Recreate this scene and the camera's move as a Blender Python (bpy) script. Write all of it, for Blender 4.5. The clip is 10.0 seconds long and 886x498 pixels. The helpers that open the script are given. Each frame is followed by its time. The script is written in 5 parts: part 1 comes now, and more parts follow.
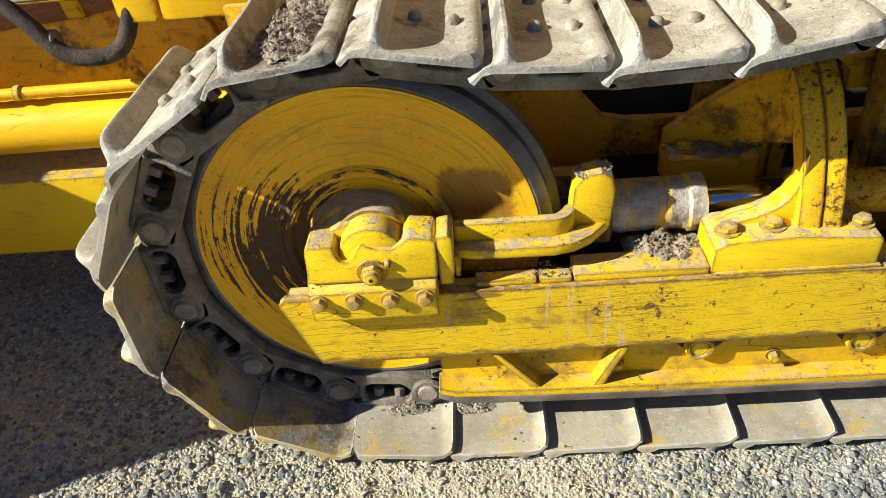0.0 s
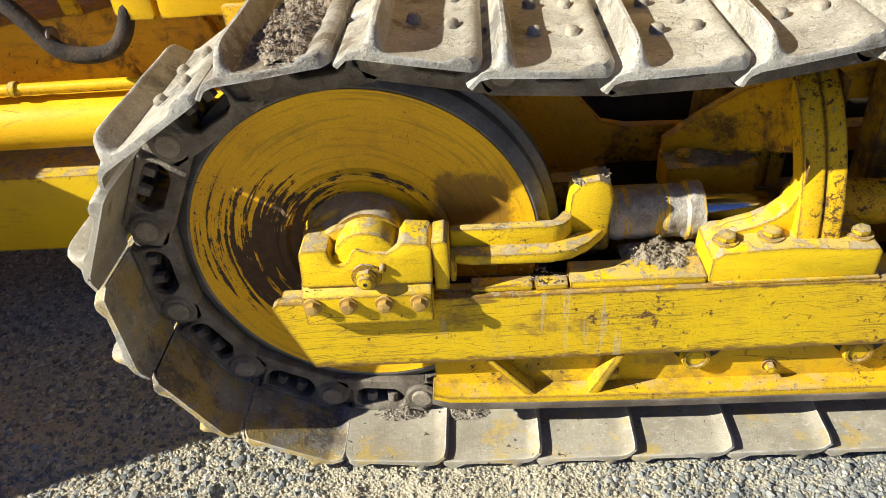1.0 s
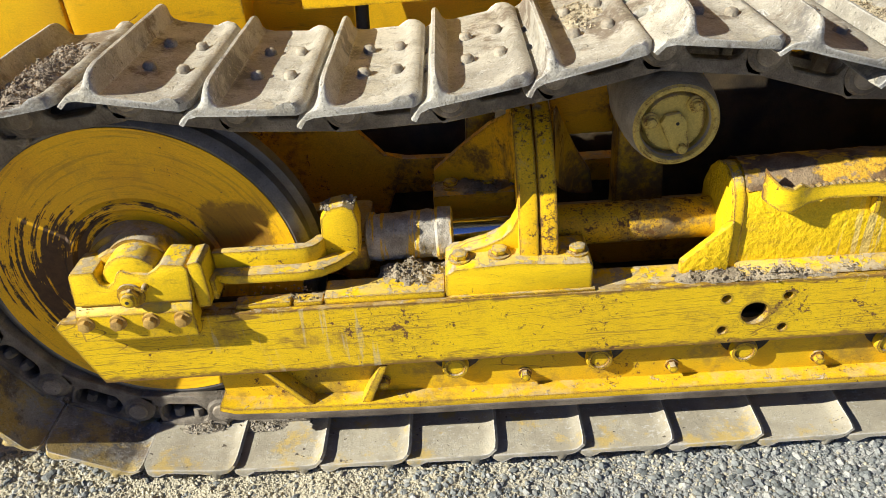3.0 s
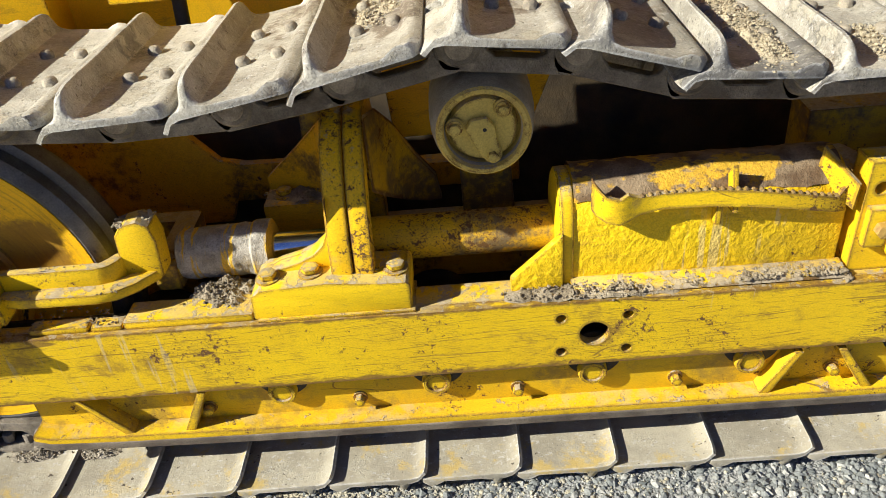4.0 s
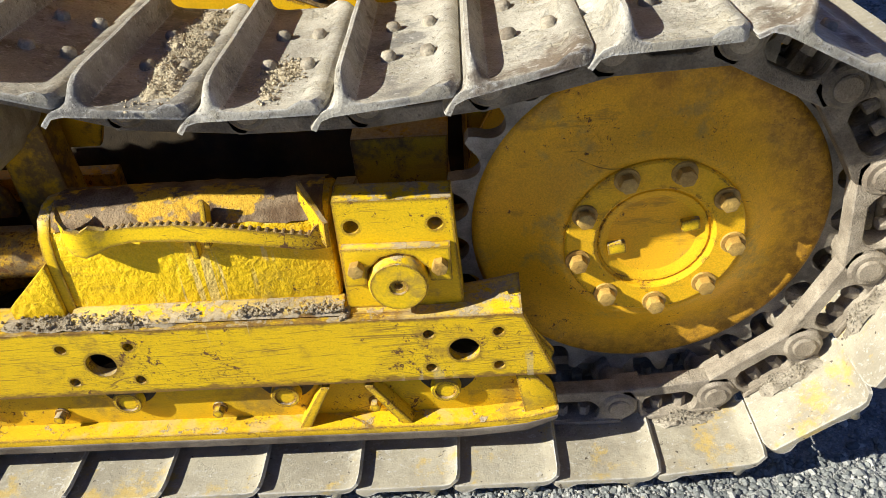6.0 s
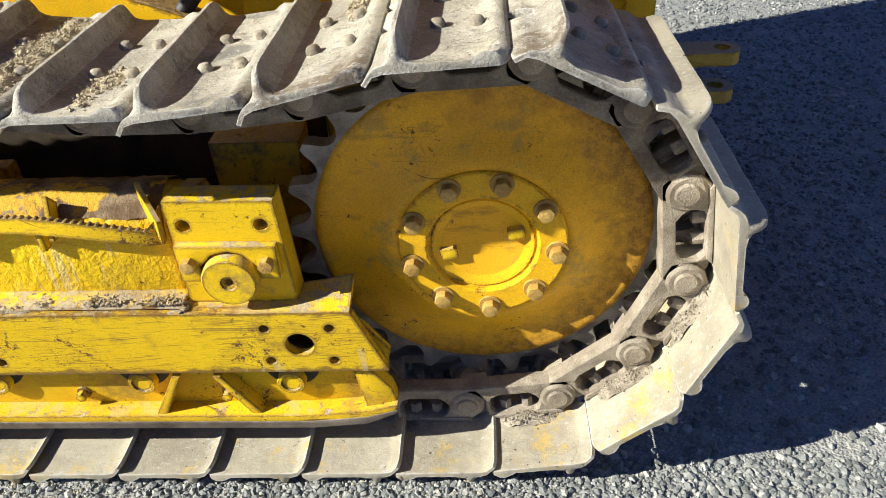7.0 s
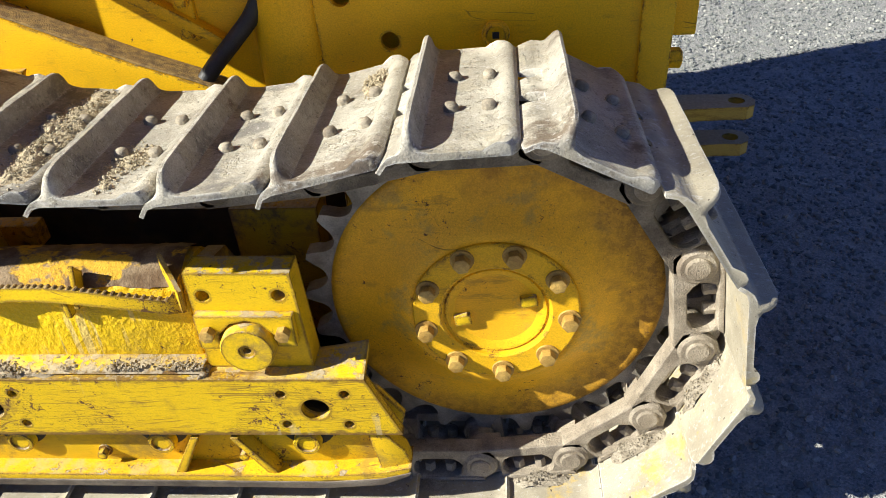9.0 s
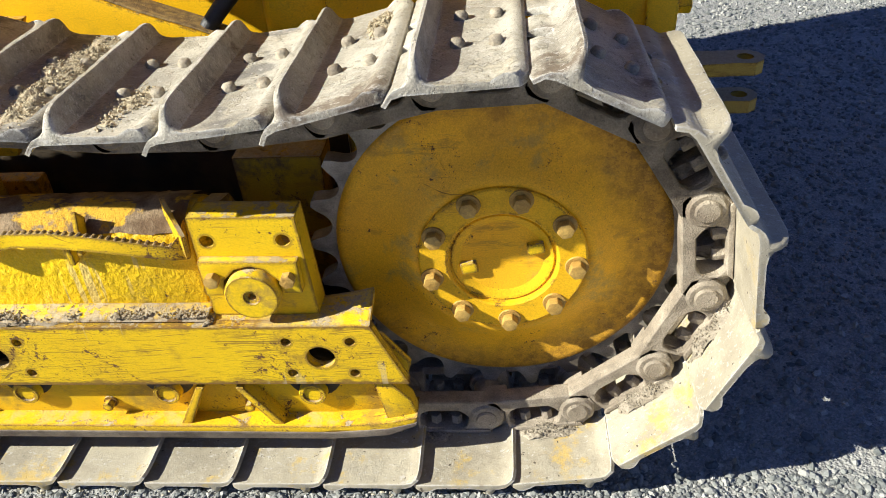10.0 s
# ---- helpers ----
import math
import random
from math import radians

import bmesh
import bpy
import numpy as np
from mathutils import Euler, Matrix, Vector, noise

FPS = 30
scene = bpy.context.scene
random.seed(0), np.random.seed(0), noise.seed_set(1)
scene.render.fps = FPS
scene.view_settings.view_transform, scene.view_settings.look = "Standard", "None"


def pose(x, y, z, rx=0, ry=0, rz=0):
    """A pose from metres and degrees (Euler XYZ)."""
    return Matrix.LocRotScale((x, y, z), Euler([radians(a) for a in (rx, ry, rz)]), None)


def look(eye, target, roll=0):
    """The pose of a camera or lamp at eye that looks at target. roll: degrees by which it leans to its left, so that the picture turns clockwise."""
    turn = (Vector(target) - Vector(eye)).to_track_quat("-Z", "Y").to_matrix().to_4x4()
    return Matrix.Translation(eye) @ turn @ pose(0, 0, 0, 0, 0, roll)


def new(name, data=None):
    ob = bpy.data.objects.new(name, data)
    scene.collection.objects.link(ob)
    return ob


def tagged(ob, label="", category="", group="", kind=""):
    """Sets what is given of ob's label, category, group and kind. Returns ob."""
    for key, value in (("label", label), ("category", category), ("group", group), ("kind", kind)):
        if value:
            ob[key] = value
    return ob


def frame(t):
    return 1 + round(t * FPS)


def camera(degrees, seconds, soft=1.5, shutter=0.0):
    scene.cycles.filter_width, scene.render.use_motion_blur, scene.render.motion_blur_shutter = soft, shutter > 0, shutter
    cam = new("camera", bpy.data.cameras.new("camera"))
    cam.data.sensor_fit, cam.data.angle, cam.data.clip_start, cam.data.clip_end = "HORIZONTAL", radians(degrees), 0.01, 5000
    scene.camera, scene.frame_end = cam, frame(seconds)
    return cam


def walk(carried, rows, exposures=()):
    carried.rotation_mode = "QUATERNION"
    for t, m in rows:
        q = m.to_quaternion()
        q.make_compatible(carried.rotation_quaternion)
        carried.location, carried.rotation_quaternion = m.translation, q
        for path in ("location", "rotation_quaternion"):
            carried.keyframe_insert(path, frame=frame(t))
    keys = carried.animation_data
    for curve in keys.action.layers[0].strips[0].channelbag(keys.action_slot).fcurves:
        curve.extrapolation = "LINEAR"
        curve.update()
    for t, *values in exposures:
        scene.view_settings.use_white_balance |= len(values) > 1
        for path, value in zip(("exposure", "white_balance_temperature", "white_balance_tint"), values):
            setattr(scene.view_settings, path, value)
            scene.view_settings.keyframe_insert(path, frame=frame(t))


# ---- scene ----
cam = camera(61.03, 10.0, soft=0.35)
PATH = [
    (0, (0.036, -1.125, 1.362), (-0.0943, 0.4874, 0.1852), -6.20),
    (0.5, (0.034, -1.110, 1.366), (-0.0823, 0.4964, 0.1796), -5.35),
    (1, (0.040, -1.112, 1.359), (-0.0849, 0.5031, 0.1866), -5.18),
    (1.5, (0.038, -1.120, 1.356), (-0.0897, 0.5061, 0.1981), -5.24),
    (2, (0.058, -1.130, 1.364), (-0.0728, 0.5024, 0.2165), -5.50),
    (2.5, (0.246, -1.207, 1.366), (0.1287, 0.4665, 0.2776), -5.31),
    (3, (0.501, -1.261, 1.383), (0.4337, 0.4162, 0.2947), -4.84),
    (3.2, (0.562, -1.256, 1.368), (0.5313, 0.4271, 0.2880), -4.66),
    (4.3, (1.021, -1.081, 1.333), (0.9118, 0.5599, 0.1954), -5.99),
    (4.5, (1.114, -1.116, 1.331), (1.0048, 0.5256, 0.1933), -5.37),
    (5, (1.393, -1.173, 1.340), (1.2366, 0.4556, 0.1888), -6.21),
    (5.5, (1.584, -1.073, 1.314), (1.4794, 0.5516, 0.1513), -5.16),
    (6, (1.807, -1.025, 1.314), (1.7322, 0.6030, 0.1553), -4.26),
    (6.2, (1.915, -1.058, 1.327), (1.8409, 0.5770, 0.1773), -3.87),
    (7.3, (2.184, -1.082, 1.346), (2.0540, 0.5416, 0.1849), -3.38),
    (7.5, (2.192, -1.083, 1.343), (2.0530, 0.5377, 0.1794), -3.55),
    (8, (2.192, -1.088, 1.341), (2.0324, 0.5334, 0.1810), -3.71),
    (8.5, (2.178, -1.078, 1.363), (2.0162, 0.5480, 0.2093), -3.69),
    (9, (2.169, -1.045, 1.440), (2.0031, 0.6076, 0.3264), -4.01),
    (9.5, (2.171, -1.054, 1.409), (1.9814, 0.5753, 0.2640), -4.51),
    (10, (2.162, -1.073, 1.374), (1.9860, 0.5530, 0.2225), -4.36),
]
walk(cam, [(t, look(eye, target, roll)) for t, eye, target, roll in PATH], [(0, 0.90), (4, 0.86), (6, 0.87), (7.5, 1.01), (10, 1.03)])

# ---- light ----
SUN = Vector((-0.94, -0.34, 0.640)).normalized()
sun_data = bpy.data.lights.new("sun", "SUN")
sun_data.energy, sun_data.angle, sun_data.color = 5.0, radians(0.53), (1.0, 0.975, 0.875)
sun_lamp = new("sun", sun_data)
sun_lamp.matrix_world = SUN.to_track_quat("Z", "Y").to_matrix().to_4x4()
world = bpy.data.worlds.new("sky")
scene.world = world
world.use_nodes = True
wt = world.node_tree
sky = wt.nodes.new("ShaderNodeTexSky")
sky.sky_type, sky.sun_disc = "NISHITA", False
sky.dust_density, sky.ozone_density = 0.1, 4.0
sky.sun_elevation, sky.sun_rotation = math.asin(SUN.z), math.atan2(SUN.x, SUN.y)
deep = wt.nodes.new("ShaderNodeMix")
deep.data_type, deep.blend_type = "RGBA", "MULTIPLY"
deep.inputs[0].default_value = 1.0
deep.inputs[7].default_value = (0.86, 0.92, 1.45, 1.0)
wt.links.new(sky.outputs["Color"], deep.inputs[6])
wt.links.new(deep.outputs[2], wt.nodes["Background"].inputs["Color"])
wt.nodes["Background"].inputs["Strength"].default_value = 0.032


# ---- materials ----
class Mat:
    """A node material under construction."""

    def __init__(self, name, rough=0.6, metal=0.0):
        self.m = bpy.data.materials.new(name)
        self.m.use_nodes = True
        self.t = self.m.node_tree
        self.b = self.t.nodes["Principled BSDF"]
        self.b.inputs["Roughness"].default_value, self.b.inputs["Metallic"].default_value = rough, metal
        self.geo = self.t.nodes.new("ShaderNodeNewGeometry")
        self.pos = self.geo.outputs["Position"]

    def put(self, socket, value):
        if isinstance(value, bpy.types.NodeSocket):
            self.t.links.new(value, socket)
        else:
            socket.default_value = value

    def noise(self, scale, detail=4.0, stretch=None, rough=0.6, shift=(0, 0, 0), turn=0.0):
        v = self.pos
        if stretch or shift != (0, 0, 0):
            if turn:
                rot = self.t.nodes.new("ShaderNodeMapping")
                rot.inputs["Rotation"].default_value = (0, radians(turn), 0)
                self.t.links.new(v, rot.inputs["Vector"])
                v = rot.outputs["Vector"]
            mp = self.t.nodes.new("ShaderNodeMapping")
            mp.inputs["Scale"].default_value = stretch or (1, 1, 1)
            mp.inputs["Location"].default_value = shift
            self.t.links.new(v, mp.inputs["Vector"])
            v = mp.outputs["Vector"]
        n = self.t.nodes.new("ShaderNodeTexNoise")
        n.inputs["Scale"].default_value, n.inputs["Detail"].default_value, n.inputs["Roughness"].default_value = scale, detail, rough
        self.t.links.new(v, n.inputs["Vector"])
        return n.outputs["Fac"]

    def voronoi(self, scale, out="Distance"):
        n = self.t.nodes.new("ShaderNodeTexVoronoi")
        n.inputs["Scale"].default_value = scale
        self.t.links.new(self.pos, n.inputs["Vector"])
        return n.outputs[out]

    def step(self, value, lo, hi):
        n = self.t.nodes.new("ShaderNodeMapRange")
        n.interpolation_type = "SMOOTHSTEP"
        n.inputs["From Min"].default_value, n.inputs["From Max"].default_value = lo, hi
        self.put(n.inputs["Value"], value)
        return n.outputs["Result"]

    def math(self, op, a, b=0.0):
        n = self.t.nodes.new("ShaderNodeMath")
        n.operation = op
        self.put(n.inputs[0], a)
        self.put(n.inputs[1], b)
        return n.outputs[0]

    def mix(self, fac, a, b):
        n = self.t.nodes.new("ShaderNodeMix")
        n.data_type = "RGBA"
        self.put(n.inputs[0], fac)
        for s, v in ((n.inputs[6], a), (n.inputs[7], b)):
            self.put(s, v if isinstance(v, bpy.types.NodeSocket) else (*v, 1.0))
        return n.outputs[2]

    def tone(self, colour, factor):
        n = self.t.nodes.new("ShaderNodeVectorMath")
        n.operation = "SCALE"
        self.put(n.inputs[0], colour)
        self.put(n.inputs["Scale"], factor)
        return n.outputs[0]

    def up(self):
        n = self.t.nodes.new("ShaderNodeSeparateXYZ")
        self.t.links.new(self.geo.outputs["Normal"], n.inputs[0])
        return n.outputs["Z"]

    def done(self, colour, height=None, strength=0.3, distance=0.004, rough=None, grain=0.25):
        if isinstance(colour, bpy.types.NodeSocket) and grain:
            speck = self.step(self.noise(300, 3, rough=0.7), 0.30, 0.70)
            colour = self.mix(grain, colour, self.tone(colour, self.math("ADD", 0.35, self.math("MULTIPLY", speck, 1.3))))
        self.put(self.b.inputs["Base Color"], colour if isinstance(colour, bpy.types.NodeSocket) else (*colour, 1.0))
        if rough is not None:
            self.put(self.b.inputs["Roughness"], rough)
        if height is not None:
            n = self.t.nodes.new("ShaderNodeBump")
            n.inputs["Strength"].default_value, n.inputs["Distance"].default_value = strength, distance
            self.t.links.new(height, n.inputs["Height"])
            self.t.links.new(n.outputs["Normal"], self.b.inputs["Normal"])
        return self.m


YELLOW = (0.77, 0.520, 0.010)
MUD = (0.30, 0.255, 0.19)


def paint(name, chip=0.60, scratch=0.66, dust=0.5, drips=0.0, grime=0.0, lumpy=0.0, base=YELLOW, rough=0.42, dirt=(0.062, 0.045, 0.032), edges=0.5, hub=None, rails=None):
    """Worn machine enamel: chips to rusty primer, long scratches, worn edges, dust on ledges, pale run marks."""
    a = Mat(name, rough)
    a.b.inputs["Specular IOR Level"].default_value = 0.22
    fade = a.noise(2.3, 4)
    col = a.mix(a.step(fade, 0.3, 0.75), base, tuple(c * k for c, k in zip(base, (0.88, 0.82, 1.3))))
    col = a.mix(a.math("MULTIPLY", a.step(a.noise(17, 6, shift=(2, 9, 4), rough=0.7), 0.50, 0.75), 0.30), col, (0.42, 0.24, 0.02))
    rust = a.mix(a.noise(70, 4), (0.070, 0.040, 0.018), (0.22, 0.110, 0.036))
    if grime:
        patch = a.math("MULTIPLY", a.step(a.noise(6.5, 8, shift=(3, 1, 7), rough=0.70), 0.62 - grime * 0.16, 0.74 - grime * 0.16), a.step(a.noise(38, 6, rough=0.7), 0.30, 0.56))
        col = a.mix(a.math("MULTIPLY", patch, 0.88), col, dirt)
    if hub:
        sep = a.t.nodes.new("ShaderNodeSeparateXYZ")
        a.t.links.new(a.pos, sep.inputs[0])
        dx, dz = a.math("SUBTRACT", sep.outputs["X"], hub[0]), a.math("SUBTRACT", sep.outputs["Z"], hub[1])
        far = a.math("SQRT", a.math("ADD", a.math("MULTIPLY", dx, dx), a.math("MULTIPLY", dz, dz)))
        far = a.math("ADD", far, a.math("ADD", a.math("MULTIPLY", dx, 0.16), a.math("MULTIPLY", a.noise(9, 8, shift=(1, 0, 6), rough=0.72), 0.22)))
        col = a.mix(a.math("MULTIPLY", a.step(far, 0.34, 0.47), 0.80), col, a.mix(a.step(a.noise(46, 7, rough=0.75), 0.40, 0.60), (0.15, 0.070, 0.022), (0.46, 0.235, 0.03)))
    smear = a.math("MULTIPLY", a.step(a.noise(1.0, 9, stretch=(7, 34, 34), rough=0.74, shift=(2, 5, 1)), 0.53, 0.66), a.step(a.noise(3.2, 4, shift=(8, 2, 6)), 0.40, 0.62))
    col = a.mix(a.math("MULTIPLY", smear, 0.62), col, (0.30, 0.165, 0.028))
    area = a.noise(7, 4, shift=(9, 4, 2))
    chips = a.step(a.math("ADD", a.noise(58, 9, rough=0.74), a.math("MULTIPLY", area, 0.55)), chip + 0.345, chip + 0.365)
    specks = a.step(a.math("ADD", a.noise(210, 5, rough=0.7), a.math("MULTIPLY", area, 0.35)), chip + 0.245, chip + 0.27)
    where = a.math("MULTIPLY", a.noise(5, 3, shift=(1, 8, 3)), 0.22)
    gaps = a.math("MULTIPLY", a.noise(24, 5, shift=(5, 5, 1)), 0.12)
    fine_lines = a.step(a.math("ADD", a.noise(1.0, 3, stretch=(26.0, 620, 620), rough=0.55), a.math("ADD", where, gaps)), scratch + 0.282, scratch + 0.31)
    long_lines = a.step(a.math("ADD", a.noise(1.0, 5, stretch=(2.0, 230, 230), rough=0.6), where), scratch + 0.258, scratch + 0.270)
    keep = a.step(a.noise(4, 4, shift=(7, 2, 9)), 0.53 + (scratch - 0.50) * 0.5, 0.58 + (scratch - 0.50) * 0.5)
    curve = a.math("MULTIPLY", a.step(a.math("ABSOLUTE", a.math("SUBTRACT", a.noise(1.0, 1, stretch=(1.1, 4, 7)), 0.5)), 0.0024, 0.0012), keep)
    curve = a.math("MAXIMUM", curve, a.math("MULTIPLY", a.step(a.math("ABSOLUTE", a.math("SUBTRACT", a.noise(1.0, 1, stretch=(1.5, 5, 9), shift=(3, 3, 8)), 0.46)), 0.0026, 0.0012), keep))
    for tilt, shift, lim in ((5, (4, 1, 6), 0.275), (-16, (1, 6, 2), 0.312)):
        slant = a.step(a.math("ADD", a.noise(1.0, 4, stretch=(5.0, 330, 330), rough=0.5, shift=shift, turn=tilt), a.math("MULTIPLY", a.noise(6, 3, shift=shift), 0.22)), scratch + lim - 0.022, scratch + lim - 0.008)
        long_lines = a.math("MAXIMUM", long_lines, slant)
    lines = a.math("MULTIPLY", a.math("MAXIMUM", a.math("MAXIMUM", a.math("MULTIPLY", fine_lines, 0.55), a.math("MULTIPLY", long_lines, 0.85)), curve), 0.74)
    bev = a.t.nodes.new("ShaderNodeBevel")
    bev.samples = 4
    bev.inputs["Radius"].default_value = 0.011
    dot = a.t.nodes.new("ShaderNodeVectorMath")
    dot.operation = "DOT_PRODUCT"
    a.t.links.new(bev.outputs[0], dot.inputs[0])
    a.t.links.new(a.geo.outputs["Normal"], dot.inputs[1])
    rim = a.math("SUBTRACT", 1.0, dot.outputs["Value"])
    rim = a.math("MULTIPLY", a.step(rim, 0.006, 0.05), a.step(a.math("ADD", a.noise(34, 8, shift=(6, 1, 1), rough=0.78), edges * 0.2), 0.56, 0.66))
    worn = a.math("MAXIMUM", a.math("MAXIMUM", chips, a.math("MULTIPLY", specks, 0.8)), a.math("MAXIMUM", lines, rim))
    if rails:
        sep = a.t.nodes.new("ShaderNodeSeparateXYZ")
        a.t.links.new(a.pos, sep.inputs[0])
        ragged = a.math("MULTIPLY", a.math("SUBTRACT", a.noise(1.0, 9, stretch=(22, 60, 60), rough=0.76, shift=(3, 0, 2)), 0.5), 0.075)
        level = a.math("ADD", sep.outputs["Z"], ragged)
        low = a.math("ADD", a.math("SUBTRACT", level, a.math("MULTIPLY", sep.outputs["X"], rails[1])), 0.0)
        band = a.math("MAXIMUM", a.step(level, rails[2] - 0.009, rails[2] + 0.002), a.step(low, rails[0] + 0.017, rails[0] + 0.004))
        worn = a.math("MAXIMUM", worn, a.math("MULTIPLY", band, 0.8))
    col = a.mix(worn, col, rust)
    if drips:
        run = a.math("MULTIPLY", a.step(a.noise(1.0, 4, stretch=(46, 46, 2.4)), 0.66 - drips * 0.1, 0.70 - drips * 0.1), a.step(a.noise(3.1, 5, shift=(5, 5, 5)), 0.52, 0.60))
        col = a.mix(a.math("MULTIPLY", run, 0.36), col, (0.54, 0.48, 0.34))
    flat = a.step(a.up(), 0.50, 0.85)
    film = a.math("MULTIPLY", flat, a.step(a.noise(11, 6, shift=(2, 2, 2), rough=0.7), 0.60 - dust * 0.2, 0.75 - dust * 0.2))
    col = a.mix(a.math("MULTIPLY", film, 0.50), col, (0.47, 0.375, 0.21))
    ledge = a.math("MULTIPLY", flat, a.step(a.noise(30, 8, rough=0.75), 0.66 - dust * 0.16, 0.70 - dust * 0.16))
    cake = a.mix(a.noise(130, 4, shift=(3, 3, 3)), (0.22, 0.172, 0.11), (0.56, 0.475, 0.34))
    col = a.mix(a.math("MULTIPLY", ledge, 0.85), col, cake)
    fine = a.noise(180, 4)
    h = a.math("SUBTRACT", a.math("MULTIPLY", fine, 0.12), a.math("MULTIPLY", worn, 0.35))
    h = a.math("ADD", h, a.math("MULTIPLY", ledge, a.math("ADD", 0.5, a.noise(110, 4))))
    if lumpy:
        h = a.math("ADD", h, a.math("MULTIPLY", a.noise(62, 4), lumpy))
    ro = a.math("ADD", rough, a.math("MULTIPLY", a.math("MAXIMUM", worn, ledge), 0.4))
    return a.done(col, h, 0.6, 0.003, ro, 0.2)


def steel(name, lo, hi, stain, rough=0.7, metal=0.0, mud=0.0, bump=0.5, scale=9.0, tint=None, bands=(34, 9, 9)):
    """Dusty, pitted steel or dried mud, with stains."""
    a = Mat(name, rough, metal)
    col = a.mix(a.step(a.noise(scale, 6), 0.35, 0.68), lo, hi)
    col = a.mix(a.math("MULTIPLY", a.step(a.noise(scale * 0.4, 5, shift=(2, 7, 1)), 0.56, 0.72), 0.75), col, stain)
    if tint:
        col = a.mix(a.math("MULTIPLY", a.step(a.noise(1, 6, shift=(8, 3, 5), stretch=bands), 0.52, 0.57), 0.9), col, tint)
    col = a.mix(a.math("MULTIPLY", a.step(a.noise(120, 4), 0.60, 0.72), 0.55), col, tuple(c * 0.45 for c in lo))
    if mud:
        col = a.mix(a.step(a.noise(14, 6, shift=(4, 4, 4)), 0.62 - mud * 0.25, 0.70 - mud * 0.25), col, MUD)
    h = a.math("ADD", a.noise(scale * 5, 6), a.math("MULTIPLY", a.noise(260, 3), 0.4))
    return a.done(col, h, bump, 0.004)


M_BEAM = paint("worn_yellow_beam", chip=0.545, scratch=0.484, dust=0.7, drips=1.0, grime=0.45, dirt=(0.34, 0.205, 0.03), edges=1.0, rails=(0.2649, 0.00874, 0.434))
M_FRAME = paint("yellow_enamel", chip=0.58, scratch=0.56, dust=0.95, grime=0.25, dirt=(0.34, 0.22, 0.05), edges=1.0)
M_GUARD = paint("yellow_guard", chip=0.575, scratch=0.60, dust=0.5, edges=0.9, grime=0.8, base=(0.72, 0.47, 0.012), dirt=(0.36, 0.235, 0.04))
M_LEDGE = paint("mud_filmed_yellow", chip=0.58, scratch=0.80, dust=1.05, grime=0.7, dirt=(0.36, 0.26, 0.10), edges=1.0)
M_ROUGH = paint("thick_yellow_enamel", chip=0.63, scratch=0.80, dust=0.6, drips=1.5, lumpy=3.6, grime=0.25, dirt=(0.40, 0.27, 0.05))
# Grimy paint; its darkened base also holds the shade of inner parts.
M_GRIMY_SHADE = paint("grimy_shaded_yellow", chip=0.56, scratch=0.78, dust=1.3, grime=1.25, edges=1.0, base=(0.56, 0.35, 0.014), dirt=(0.13, 0.085, 0.04))
M_YOKE = paint("chipped_yellow", chip=0.53, scratch=0.66, dust=0.6, grime=0.25, edges=1.1, base=(0.80, 0.48, 0.010), dirt=(0.17, 0.165, 0.16))
M_HUB = paint("hub_yellow", chip=0.62, scratch=0.85, dust=0.3, edges=0.3, base=(0.82, 0.485, 0.012))
M_HULL = paint("hull_yellow", chip=0.64, scratch=0.62, dust=0.2, base=(0.86, 0.515, 0.010))
M_LUG = paint("dusty_yellow_lug", chip=0.60, scratch=0.66, dust=2.2, base=(0.58, 0.41, 0.06))
M_TUBE = paint("flaking_yellow_tube", chip=0.50, scratch=0.85, dust=0.3, grime=0.75, base=(0.74, 0.46, 0.010), dirt=(0.10, 0.085, 0.07), edges=0.5)
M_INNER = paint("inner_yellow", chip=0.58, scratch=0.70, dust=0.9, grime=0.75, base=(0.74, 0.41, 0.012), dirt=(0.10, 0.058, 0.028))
M_DISC = paint("sprocket_yellow", chip=0.585, scratch=0.85, dust=0.2, grime=0.7, base=(0.86, 0.470, 0.015), dirt=(0.46, 0.30, 0.06), edges=-1.5, hub=(2.148, 0.495))
M_CREAM = paint("dusty_yellow_roller", chip=0.66, scratch=0.85, dust=0.9, base=(0.56, 0.42, 0.09), rough=0.6)


